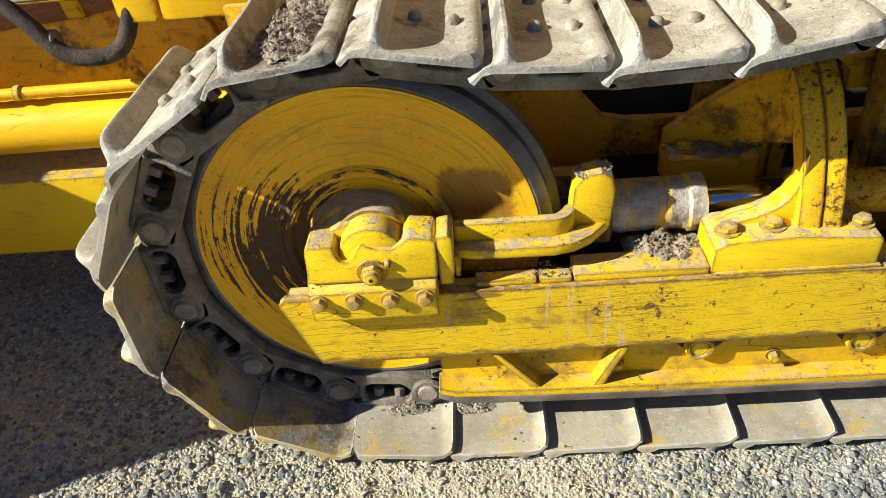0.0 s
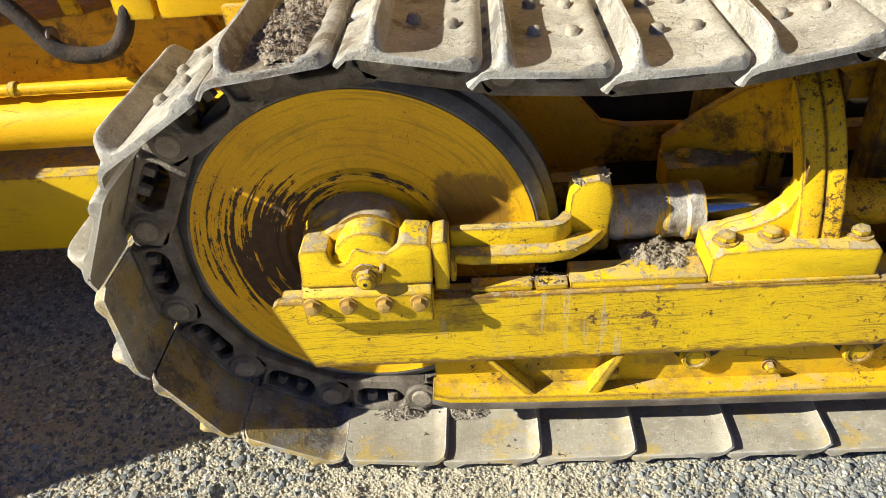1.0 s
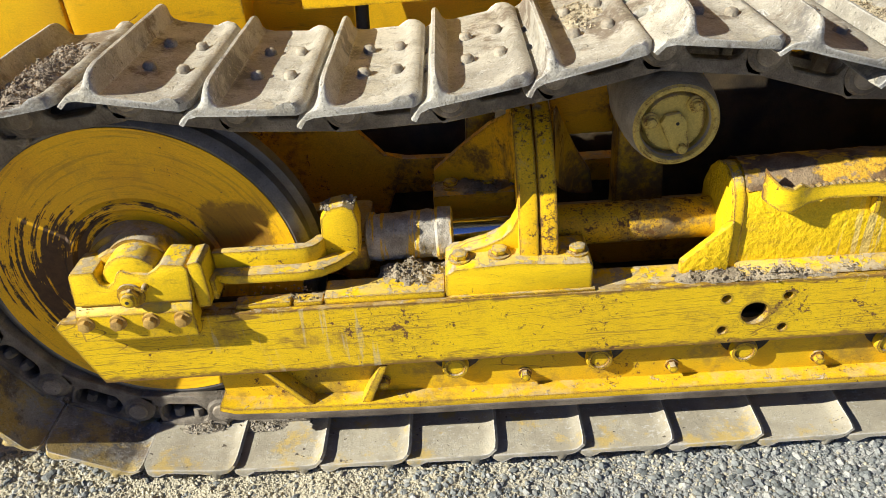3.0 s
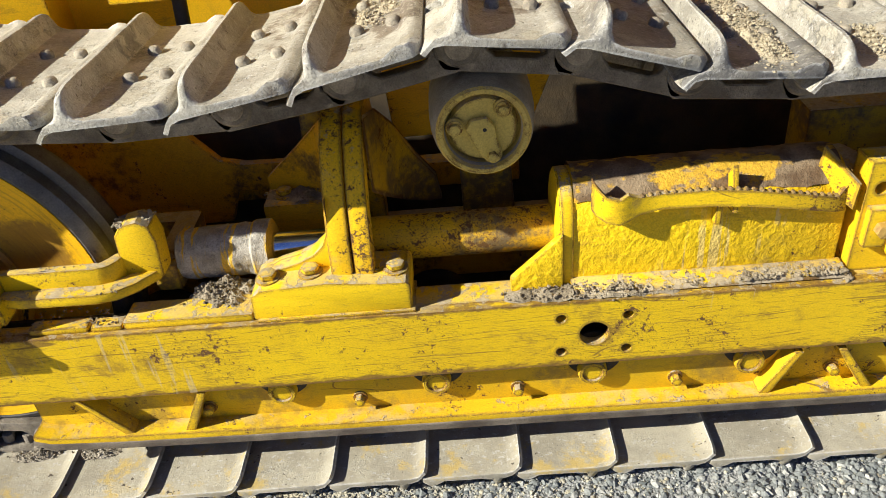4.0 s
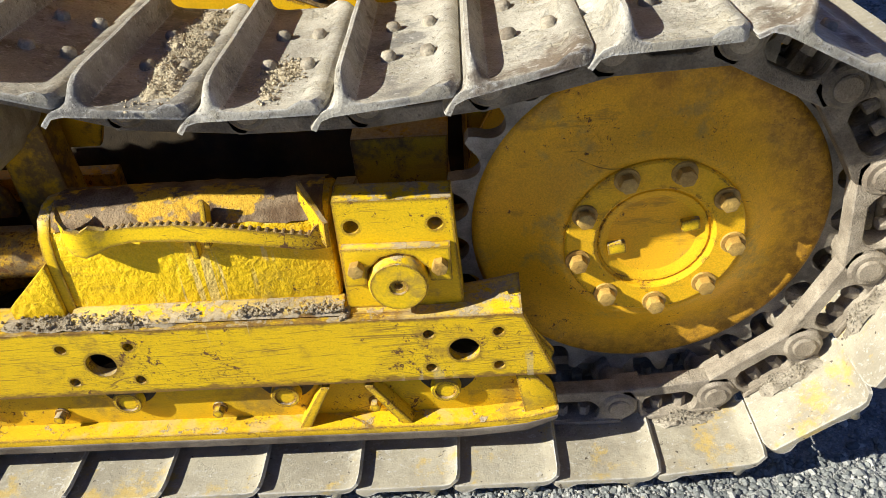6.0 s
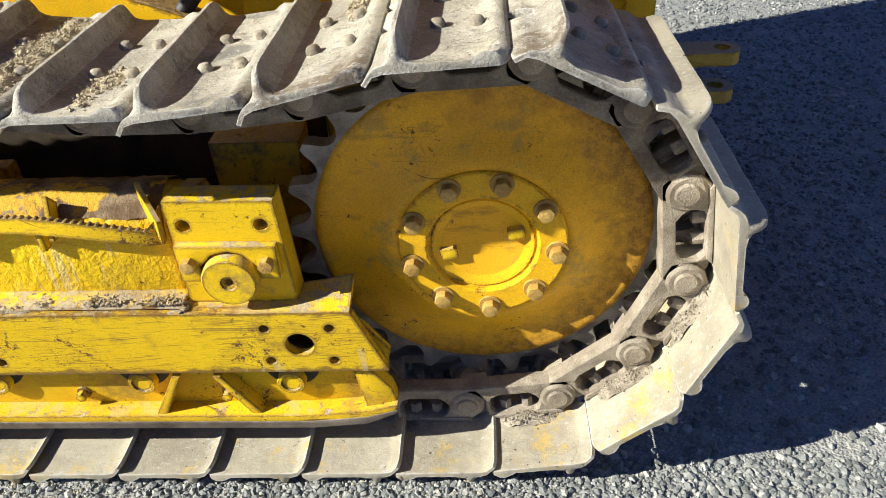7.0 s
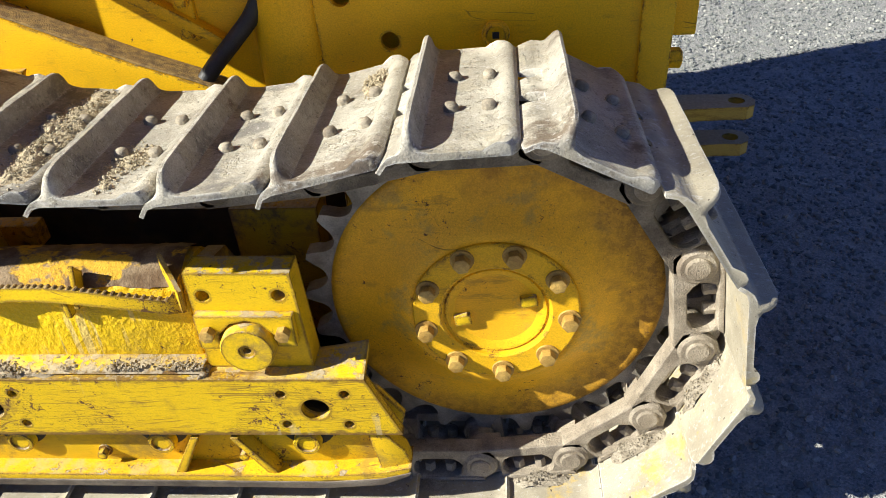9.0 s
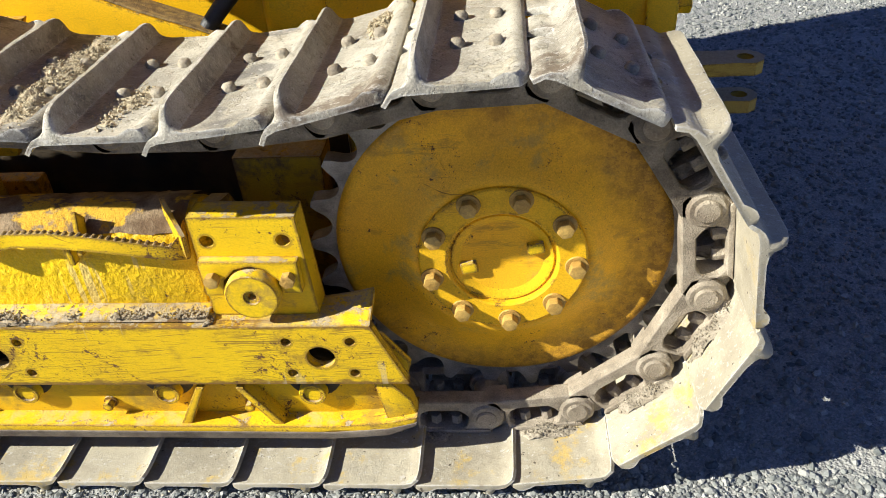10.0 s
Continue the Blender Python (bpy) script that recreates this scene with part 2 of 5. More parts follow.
def shoe_steel(name="dusty_shoe_steel", brown=0.0, paint_left=0.0, clay=0.0):
    """Dusty worn shoe steel: dried clay film, bare grey scuffs, brown stains, scraped bright edges and some old paint."""
    a = Mat(name, 0.62, 0.1)
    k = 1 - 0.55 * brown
    each = a.t.nodes.new("ShaderNodeObjectInfo").outputs["Random"]
    vary = a.math("MULTIPLY", a.math("SUBTRACT", each, 0.5), 0.13 * (1 - clay))
    lo, hi = ((0.31, 0.287, 0.235), (0.48, 0.45, 0.37)) if not clay else ((0.305, 0.272, 0.203), (0.42, 0.378, 0.283))
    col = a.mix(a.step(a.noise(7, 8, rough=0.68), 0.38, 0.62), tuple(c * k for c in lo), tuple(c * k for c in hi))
    stains = a.math("ADD", a.noise(5, 8, shift=(2, 7, 1), rough=0.72), vary)
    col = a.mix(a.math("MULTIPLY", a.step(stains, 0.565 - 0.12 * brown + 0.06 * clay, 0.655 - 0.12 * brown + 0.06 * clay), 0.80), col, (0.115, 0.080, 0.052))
    grey = a.math("SUBTRACT", a.noise(4, 7, shift=(6, 3, 8), rough=0.68), vary)
    col = a.mix(a.math("MULTIPLY", a.step(grey, 0.56 + 0.08 * clay, 0.64 + 0.08 * clay), 0.70), col, (0.105, 0.102, 0.100))
    scuff = a.step(a.math("ADD", a.noise(1, 6, stretch=(60, 90, 90), rough=0.72), a.math("MULTIPLY", a.noise(8, 3, shift=(3, 3, 9)), 0.2)), 0.68, 0.72)
    col = a.mix(a.math("MULTIPLY", scuff, 0.6 - 0.3 * brown), col, (0.52, 0.50, 0.46))
    sep = a.t.nodes.new("ShaderNodeSeparateXYZ")
    a.t.links.new(a.pos, sep.inputs[0])
    old = a.math("MULTIPLY", a.step(a.noise(8, 8, shift=(8, 3, 5), rough=0.75), 0.58 - paint_left * 0.14, 0.66 - paint_left * 0.10), a.step(sep.outputs["Z"], 0.75, 0.35))
    col = a.mix(a.math("MULTIPLY", old, 0.7), col, (0.52, 0.36, 0.08))
    bev = a.t.nodes.new("ShaderNodeBevel")
    bev.samples = 4
    bev.inputs["Radius"].default_value = 0.007
    dot = a.t.nodes.new("ShaderNodeVectorMath")
    dot.operation = "DOT_PRODUCT"
    a.t.links.new(bev.outputs[0], dot.inputs[0])
    a.t.links.new(a.geo.outputs["Normal"], dot.inputs[1])
    edge = a.math("MULTIPLY", a.step(a.math("SUBTRACT", 1.0, dot.outputs["Value"]), 0.02, 0.10), a.step(a.noise(30, 6), 0.34, 0.55))
    col = a.mix(a.math("MULTIPLY", edge, 0.85), col, (0.60, 0.585, 0.54))
    pits = a.step(a.noise(120, 6, rough=0.72), 0.60, 0.65)
    col = a.mix(a.math("MULTIPLY", pits, 0.7 - 0.5 * clay), col, (0.075, 0.06, 0.045))
    crust = a.step(a.noise(13, 9, shift=(1, 1, 4), rough=0.75), 0.54 + 0.06 * brown, 0.58 + 0.06 * brown)
    col = a.mix(a.math("MULTIPLY", crust, 0.7), col, a.mix(a.noise(160, 3), (0.26, 0.232, 0.17), (0.50, 0.46, 0.36)))
    h = a.math("ADD", a.math("MULTIPLY", a.noise(55, 7), 0.9), a.math("ADD", a.math("MULTIPLY", crust, 0.6), a.math("MULTIPLY", a.noise(230, 4), 0.5)))
    h = a.math("SUBTRACT", h, a.math("MULTIPLY", pits, 0.3))
    if clay:
        col = a.mix(a.step(a.noise(75, 3, shift=(4, 2, 2), rough=0.5), 0.69, 0.72), col, (0.09, 0.07, 0.05))
    return a.done(col, h, 0.7 - 0.35 * clay, 0.004, None, 0.25 - 0.15 * clay)


M_SHOE = shoe_steel()
M_SHOE_CLAY = shoe_steel("clay_filmed_shoe_steel", 0.0, 0.35, 1.0)
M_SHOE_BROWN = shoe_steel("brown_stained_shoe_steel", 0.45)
M_SHOE_MUDDY = shoe_steel("muddy_shoe_steel", 0.35, 1.0)
# Muddy link copy with the shade of top and front put in its colour.
M_LINK_DARK = steel("shaded_muddy_link", (0.11, 0.090, 0.066), (0.25, 0.215, 0.165), (0.06, 0.042, 0.028), 0.75, 0.0, bump=1.0, scale=13, mud=0.05)
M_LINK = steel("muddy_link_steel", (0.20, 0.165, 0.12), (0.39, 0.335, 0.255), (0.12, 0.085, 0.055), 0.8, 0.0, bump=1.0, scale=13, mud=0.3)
M_RIM = steel("worn_tread_steel", (0.085, 0.08, 0.075), (0.19, 0.18, 0.165), (0.05, 0.045, 0.04), 0.5, 0.45, bump=0.3)
M_ROLLER = steel("dusty_roller_steel", (0.24, 0.215, 0.165), (0.40, 0.36, 0.28), (0.13, 0.10, 0.07), 0.7, 0.1, scale=14)
M_EDGE = steel("worn_bare_edge", (0.12, 0.095, 0.075), (0.26, 0.22, 0.17), (0.06, 0.045, 0.035), 0.6, 0.3)
M_BOLT = steel("rusty_bolt", (0.22, 0.16, 0.10), (0.40, 0.32, 0.22), (0.13, 0.07, 0.035), 0.65, 0.1, scale=30)
M_DOME = steel("dusty_bolt_head", (0.20, 0.17, 0.125), (0.40, 0.35, 0.26), (0.12, 0.085, 0.055), 0.8, 0.0, scale=30)
M_TAN_BOLT = steel("painted_rusty_bolt", (0.36, 0.205, 0.04), (0.50, 0.32, 0.08), (0.19, 0.11, 0.05), 0.6, 0.0, scale=34)
M_SLEEVE = steel("mud_caked_sleeve", (0.26, 0.235, 0.19), (0.47, 0.43, 0.36), (0.10, 0.08, 0.06), 0.9, 0, bump=1.0, scale=24, tint=(0.72, 0.43, 0.015), bands=(52, 5, 5))
M_MUD = steel("dried_mud", (0.20, 0.16, 0.105), (0.37, 0.31, 0.215), (0.13, 0.10, 0.065), 0.95, 0, bump=1.0, scale=30)
M_TAN_MUD = steel("dry_tan_mud", (0.24, 0.205, 0.15), (0.40, 0.35, 0.27), (0.15, 0.12, 0.08), 0.95, 0, bump=1.0, scale=30)
M_SAND = steel("dry_sandy_dirt", (0.34, 0.285, 0.185), (0.54, 0.46, 0.315), (0.24, 0.19, 0.115), 0.95, 0, bump=1.0, scale=34)
M_SOIL = steel("dark_soil", (0.19, 0.145, 0.10), (0.40, 0.33, 0.24), (0.09, 0.068, 0.045), 0.95, 0, bump=1.0, scale=40)
M_CHROME = Mat("chromed_rod", 0.16, 1.0).done((0.62, 0.65, 0.70))
M_RUBBER = steel("dusty_rubber", (0.012, 0.012, 0.013), (0.035, 0.034, 0.032), (0.07, 0.06, 0.05), 0.55, 0)
# Dark brown that stands for the shade behind the track frame.
M_BACKING = steel("shade_brown_backing", (0.040, 0.028, 0.016), (0.095, 0.066, 0.032), (0.012, 0.009, 0.007), 0.7, 0.0)
M_CAKE = steel("caked_brown_dirt", (0.11, 0.065, 0.032), (0.30, 0.22, 0.13), (0.06, 0.04, 0.024), 0.95, 0, bump=1.0, scale=15, tint=(0.62, 0.36, 0.02), bands=(9, 12, 12))
M_HOSE = steel("scuffed_brown_rubber", (0.018, 0.013, 0.010), (0.060, 0.040, 0.024), (0.11, 0.075, 0.04), 0.85, 0, bump=1.0, scale=22)
M_TOOTH = steel("worn_tooth_steel", (0.17, 0.150, 0.120), (0.37, 0.335, 0.275), (0.10, 0.075, 0.048), 0.6, 0.2, bump=0.6, scale=14)
M_CUT = steel("torch_cut_steel", (0.17, 0.105, 0.04), (0.40, 0.26, 0.08), (0.08, 0.045, 0.02), 0.8, 0.0, bump=1.0, scale=60)
# Oily steel, and the colour for shade in holes and under the hull.
M_DARK = steel("oily_steel_and_shade", (0.02, 0.018, 0.016), (0.05, 0.043, 0.036), (0.012, 0.011, 0.010), 0.7, 0.2)


def idler_paint():
    """Yellow wheel face, scuffed in rings about its axle."""
    a = Mat("ring_scuffed_yellow", 0.42)
    a.b.inputs["Specular IOR Level"].default_value = 0.25
    d = a.t.nodes.new("ShaderNodeVectorMath")
    d.operation = "DISTANCE"
    sep = a.t.nodes.new("ShaderNodeSeparateXYZ")
    com = a.t.nodes.new("ShaderNodeCombineXYZ")
    a.t.links.new(a.pos, sep.inputs[0])
    a.t.links.new(sep.outputs["X"], com.inputs["X"])
    a.t.links.new(sep.outputs["Z"], com.inputs["Z"])
    a.t.links.new(com.outputs[0], d.inputs[0])
    d.inputs[1].default_value = (IDLER[0], 0, IDLER[1])
    r = d.outputs["Value"]
    off = a.t.nodes.new("ShaderNodeVectorMath")
    off.operation = "SUBTRACT"
    a.t.links.new(com.outputs[0], off.inputs[0])
    off.inputs[1].default_value = (IDLER[0], 0, IDLER[1])
    flat = a.t.nodes.new("ShaderNodeSeparateXYZ")
    a.t.links.new(off.outputs[0], flat.inputs[0])
    turn = a.math("ARCTAN2", flat.outputs["Z"], a.math("MULTIPLY", flat.outputs["X"], -1.0))
    polar = a.t.nodes.new("ShaderNodeCombineXYZ")
    a.t.links.new(a.math("MULTIPLY", r, 85), polar.inputs["X"])
    a.t.links.new(a.math("MULTIPLY", turn, 1.3), polar.inputs["Y"])
    ring = a.t.nodes.new("ShaderNodeTexNoise")
    ring.inputs["Scale"].default_value, ring.inputs["Detail"].default_value, ring.inputs["Roughness"].default_value = 1.0, 7, 0.68
    a.t.links.new(polar.outputs[0], ring.inputs["Vector"])
    near = a.t.nodes.new("ShaderNodeVectorMath")
    near.operation = "DISTANCE"
    a.t.links.new(com.outputs[0], near.inputs[0])
    near.inputs[1].default_value = (IDLER[0] - 0.15, 0, IDLER[1] - 0.01)
    worn_side = a.math("ADD", a.step(near.outputs["Value"], 0.30, 0.06), a.math("MULTIPLY", a.step(near.outputs["Value"], 0.085, 0.03), 0.5))
    collar = a.math("MULTIPLY", a.step(a.math("ABSOLUTE", a.math("SUBTRACT", r, 0.165)), 0.035, 0.005), 0.55)
    fine = a.noise(50, 7, rough=0.75)
    col = a.mix(a.step(a.noise(3, 5), 0.3, 0.7), (0.84, 0.485, 0.010), (0.66, 0.345, 0.012))
    col = a.mix(a.math("MULTIPLY", a.step(ring.outputs["Fac"], 0.50, 0.62), 0.35), col, (0.20, 0.11, 0.03))
    col = a.mix(a.math("MULTIPLY", a.step(a.noise(14, 6, shift=(0, 0, 5), rough=0.7), 0.5, 0.75), 0.4), col, (0.36, 0.20, 0.03))
    rust = a.mix(a.noise(60, 4), (0.03, 0.022, 0.016), (0.105, 0.06, 0.032))
    scuff = a.math("ADD", a.math("MULTIPLY", ring.outputs["Fac"], 0.62), a.math("MULTIPLY", fine, 0.20))
    scuff = a.math("ADD", scuff, a.math("MULTIPLY", a.math("MAXIMUM", worn_side, collar), 0.185))
    w = a.step(scuff, 0.530, 0.555)
    w = a.math("MAXIMUM", w, a.step(a.math("ADD", a.noise(150, 6, rough=0.7), a.math("MULTIPLY", a.noise(6, 3), 0.3)), 0.80, 0.83))
    col = a.mix(w, col, rust)
    right = a.t.nodes.new("ShaderNodeVectorMath")
    right.operation = "DISTANCE"
    a.t.links.new(com.outputs[0], right.inputs[0])
    right.inputs[1].default_value = (IDLER[0] + 0.22, 0, IDLER[1] + 0.08)
    stain = a.math("MULTIPLY", a.step(a.math("ADD", a.math("MULTIPLY", a.step(right.outputs["Value"], 0.14, 0.02), 0.45), a.noise(16, 7, rough=0.7)), 0.62, 0.80), 0.7)
    col = a.mix(stain, col, (0.13, 0.065, 0.028))
    h = a.math("SUBTRACT", a.math("MULTIPLY", a.noise(200, 2), 0.1), a.math("MULTIPLY", w, 0.3))
    return a.done(col, h, 0.4, 0.002, a.math("ADD", 0.4, a.math("MULTIPLY", w, 0.3)), 0.15)


IDLER = (-0.212, 0.484)
SPROCKET = (2.148, 0.495)
MIDDLE = 0.165
M_IDLER = idler_paint()


def ground_material():
    a = Mat("gravel_and_sand", 0.95)
    n = a.noise(1.1, 4, shift=(0.4, 2.0, 0))
    sep = a.t.nodes.new("ShaderNodeSeparateXYZ")
    a.t.links.new(a.pos, sep.inputs[0])
    sandy = a.math("ADD", a.math("MULTIPLY", a.step(sep.outputs["X"], 1.0, 0.0), 0.40), n)
    grit = a.mix(a.voronoi(190, "Color"), (0.165, 0.170, 0.164), (0.38, 0.375, 0.35))
    grit = a.mix(a.math("MULTIPLY", a.step(a.noise(13, 6, shift=(3.0, 1.0, 0), rough=0.7), 0.50, 0.70), 0.55), grit, (0.45, 0.435, 0.385))
    sand = a.mix(a.noise(90, 6, rough=0.7), (0.30, 0.265, 0.18), (0.54, 0.49, 0.36))
    sandy = a.math("SUBTRACT", sandy, a.math("MULTIPLY", a.step(sep.outputs["Y"], -0.10, 0.30), 0.36))
    col = a.mix(a.step(sandy, 0.52, 0.75), grit, sand)
    h = a.math("ADD", a.math("MULTIPLY", a.voronoi(150), 0.5), a.noise(60, 6))
    return a.done(col, h, 0.8, 0.01)


def stone_material(name, lo, mid, hi):
    a = Mat(name, 0.85)
    r = a.geo.outputs["Random Per Island"]
    col = a.mix(a.step(r, 0.0, 0.55), lo, mid)
    col = a.mix(a.step(r, 0.72, 1.0), col, hi)
    col = a.mix(a.math("MULTIPLY", a.noise(120, 4), 0.5), col, tuple(c * 0.55 for c in mid))
    return a.done(col, a.noise(240, 3), 0.4, 0.002)


M_GROUND = ground_material()
M_STONE = stone_material("grey_gravel", (0.115, 0.126, 0.122), (0.240, 0.250, 0.236), (0.50, 0.49, 0.44))
M_PEBBLE = stone_material("sandy_pebbles", (0.33, 0.30, 0.215), (0.48, 0.435, 0.32), (0.58, 0.535, 0.41))


# ---- mesh helpers ----
def shade(me, angle=35):
    for p in me.polygons:
        p.use_smooth = True
    me.set_sharp_from_angle(angle=radians(angle))


def mesh_of(name, bm, angle=35):
    me = bpy.data.meshes.new(name)
    bmesh.ops.recalc_face_normals(bm, faces=bm.faces)
    bm.to_mesh(me)
    bm.free()
    shade(me, angle)
    return me


def part(name, bm, material, parent, label="", m=None):
    """Links a bmesh (or a ready mesh) as one mesh object under a thing or a part."""
    me = mesh_of(name, bm) if isinstance(bm, bmesh.types.BMesh) else bm
    if not me.materials:
        me.materials.append(material)
    ob = new(name, me)
    ob.parent = parent
    if m is not None:
        ob.matrix_basis = m
    return tagged(ob, label)


def thing(name, label, category, place=(0, 0, 0), group=""):
    ob = new(name)
    ob.empty_display_size = 0.1
    ob.matrix_basis = Matrix.Translation(place)
    return tagged(ob, label, category, group)


def bevel(bm, width, seg=2, angle=40):
    if width:
        es = [e for e in bm.edges if len(e.link_faces) == 2 and e.calc_face_angle(0) > radians(angle)]
        bmesh.ops.bevel(bm, geom=es, offset=width, segments=seg, profile=0.6, affect="EDGES", clamp_overlap=True)
    return bm


def join(bm, other):
    """Adds another bmesh to bm."""
    me = bpy.data.meshes.new("joined")
    other.to_mesh(me)
    other.free()
    bm.from_mesh(me)
    bpy.data.meshes.remove(me)
    return bm


def box(x0, x1, y0, y1, z0, z1, b=0.004):
    bm = bmesh.new()
    bmesh.ops.create_cube(bm, size=1, matrix=Matrix.Translation(((x0 + x1) / 2, (y0 + y1) / 2, (z0 + z1) / 2)) @ Matrix.Diagonal((x1 - x0, y1 - y0, z1 - z0, 1)))
    return bevel(bm, b)


def prism(points, a, b, axis="y", wide=0.004):
    """A polygon extruded along an axis: (x, z) along y, (y, z) along x or (x, y) along z."""
    put3 = {"y": lambda p, c: (p[0], c, p[1]), "x": lambda p, c: (c, p[0], p[1]), "z": lambda p, c: (p[0], p[1], c)}[axis]
    bm = bmesh.new()
    lo = [bm.verts.new(put3(p, a)) for p in points]
    hi = [bm.verts.new(put3(p, b)) for p in points]
    bm.faces.new(lo)
    bm.faces.new(hi)
    for i in range(len(lo)):
        j = (i + 1) % len(lo)
        bm.faces.new((lo[i], lo[j], hi[j], hi[i]))
    bmesh.ops.recalc_face_normals(bm, faces=bm.faces)
    return bevel(bm, wide)


def holed(outline, holes, y0, y1, seg=24):
    """A plate in the x-z plane with round holes (x, z, r) through it."""
    bm = bmesh.new()
    loops = [outline] + [[(x + r * math.cos(2 * math.pi * i / seg), z + r * math.sin(2 * math.pi * i / seg)) for i in range(seg)] for x, z, r in holes]
    edges = []
    for lp in loops:
        vs = [bm.verts.new((p[0], y0, p[1])) for p in lp]
        edges += [bm.edges.new((vs[i], vs[(i + 1) % len(vs)])) for i in range(len(vs))]
    bmesh.ops.triangle_fill(bm, edges=edges, use_beauty=True, use_dissolve=False, normal=(0, -1, 0))
    got = bmesh.ops.extrude_face_region(bm, geom=bm.faces[:])
    bmesh.ops.translate(bm, vec=(0, y1 - y0, 0), verts=[v for v in got["geom"] if isinstance(v, bmesh.types.BMVert)])
    bmesh.ops.recalc_face_normals(bm, faces=bm.faces)
    return bm


def lathe(profile, x, z, seg=64, axis="y"):
    """A profile of (along, radius) turned about an axis through (x, z) along y, or (y, z) along x."""
    bm = bmesh.new()
    rings = []
    for c, r in profile:
        if r < 1e-5:
            rings.append([bm.verts.new((x, c, z) if axis == "y" else (c, x, z))])
            continue
        ring = []
        for i in range(seg):
            a = 2 * math.pi * i / seg
            p, q = x + r * math.cos(a), z + r * math.sin(a)
            ring.append(bm.verts.new((p, c, q) if axis == "y" else (c, p, q)))
        rings.append(ring)
    for A, B in zip(rings, rings[1:]):
        for i in range(seg):
            j = (i + 1) % seg
            if len(A) == 1 and len(B) == 1:
                continue
            if len(A) == 1:
                bm.faces.new((A[0], B[j], B[i]))
            elif len(B) == 1:
                bm.faces.new((A[i], A[j], B[0]))
            else:
                bm.faces.new((A[i], A[j], B[j], B[i]))
    bmesh.ops.recalc_face_normals(bm, faces=bm.faces)
    return bm


def rod(x, z, r, a, b, axis="y", seg=28, c=0.003):
    return lathe([(a, 0), (a, r - c), (a + c, r), (b - c, r), (b, r - c), (b, 0)], x, z, seg, axis)


def tube(points, r, seg=12):
    """A round hose or bar along smooth points."""
    bm = bmesh.new()
    pts = [Vector(p) for p in points]
    fine = []
    for i in range(len(pts) - 1):
        p0, p1, p2, p3 = pts[max(i - 1, 0)], pts[i], pts[i + 1], pts[min(i + 2, len(pts) - 1)]
        for k in range(6):
            t = k / 6
            fine.append(0.5 * (2 * p1 + (p2 - p0) * t + (2 * p0 - 5 * p1 + 4 * p2 - p3) * t * t + (3 * p1 - p0 - 3 * p2 + p3) * t ** 3))
    fine.append(pts[-1])
    rings = []
    for i, p in enumerate(fine):
        d = (fine[min(i + 1, len(fine) - 1)] - fine[max(i - 1, 0)]).normalized()
        q = d.to_track_quat("Z", "Y")
        rings.append([bm.verts.new(p + q @ Vector((r * math.cos(2 * math.pi * k / seg), r * math.sin(2 * math.pi * k / seg), 0))) for k in range(seg)])
    for A, B in zip(rings, rings[1:]):
        for k in range(seg):
            bm.faces.new((A[k], A[(k + 1) % seg], B[(k + 1) % seg], B[k]))
    bm.faces.new(rings[0])
    bm.faces.new(rings[-1])
    return bm


def bolt_mesh(name, r=0.016, h=0.016, washer=True):
    """A hexagon bolt head standing on its washer, along -y from the origin."""
    bm = bmesh.new()
    if washer:
        join(bm, lathe([(0, 0), (0, r * 1.35), (-0.004, r * 1.3), (-0.004, 0)], 0, 0, 20))
    y0 = -0.004 if washer else 0
    hexa = [(r * math.cos(math.pi * i / 3 + 0.2), r * math.sin(math.pi * i / 3 + 0.2)) for i in range(6)]
    join(bm, prism(hexa, y0 - h, y0, "y", r * 0.14))
    return mesh_of(name, bm)


def stones(name, spots, material, parent=None, flat=0.75, seed=3):
    """Many loose stones in one mesh: spots of (x, y, z, size)."""
    rng = np.random.default_rng(seed)
    base = bmesh.new()
    bmesh.ops.create_icosphere(base, subdivisions=1, radius=1)
    bv = np.array([v.co for v in base.verts])
    bf = np.array([[v.index for v in f.verts] for f in base.faces])
    base.free()
    spots = np.asarray(spots, float)
    n, k = len(spots), len(bv)
    jit = 1 + rng.uniform(-0.34, 0.30, (n, k, 1))
    scl = rng.uniform(0.6, 1.25, (n, 1, 3)) * np.array([1, 1, flat])
    v = bv[None] * jit * scl
    a = rng.uniform(0, 2 * math.pi, n)
    ca, sa = np.cos(a)[:, None], np.sin(a)[:, None]
    v = np.stack([v[:, :, 0] * ca - v[:, :, 1] * sa, v[:, :, 0] * sa + v[:, :, 1] * ca, v[:, :, 2]], 2)
    v = v * spots[:, None, 3:4] + spots[:, None, :3]
    f = (bf[None] + (np.arange(n) * k)[:, None, None]).reshape(-1, 3)
    me = bpy.data.meshes.new(name)
    me.from_pydata(v.reshape(-1, 3).tolist(), [], f.tolist())
    me.materials.append(material)
    ob = new(name, me)
    ob.parent = parent
    return ob


# ---- ground ----
def rise(x, y):
    lumps = min(1.0, max(0.0, 0.9 - x)) * (0.012 * noise.noise((x * 11, y * 11, 7.1)) + 0.010 * abs(noise.noise((x * 24, y * 24, 3.9))))
    return -0.016 + lumps + 0.012 * noise.noise((x * 1.6, y * 1.6, 0.3)) + 0.006 * noise.noise((x * 6, y * 6, 1.3)) + 0.0045 * noise.noise((x * 19, y * 19, 2.3)) + 0.004 * noise.noise((x * 41, y * 41, 5.3))


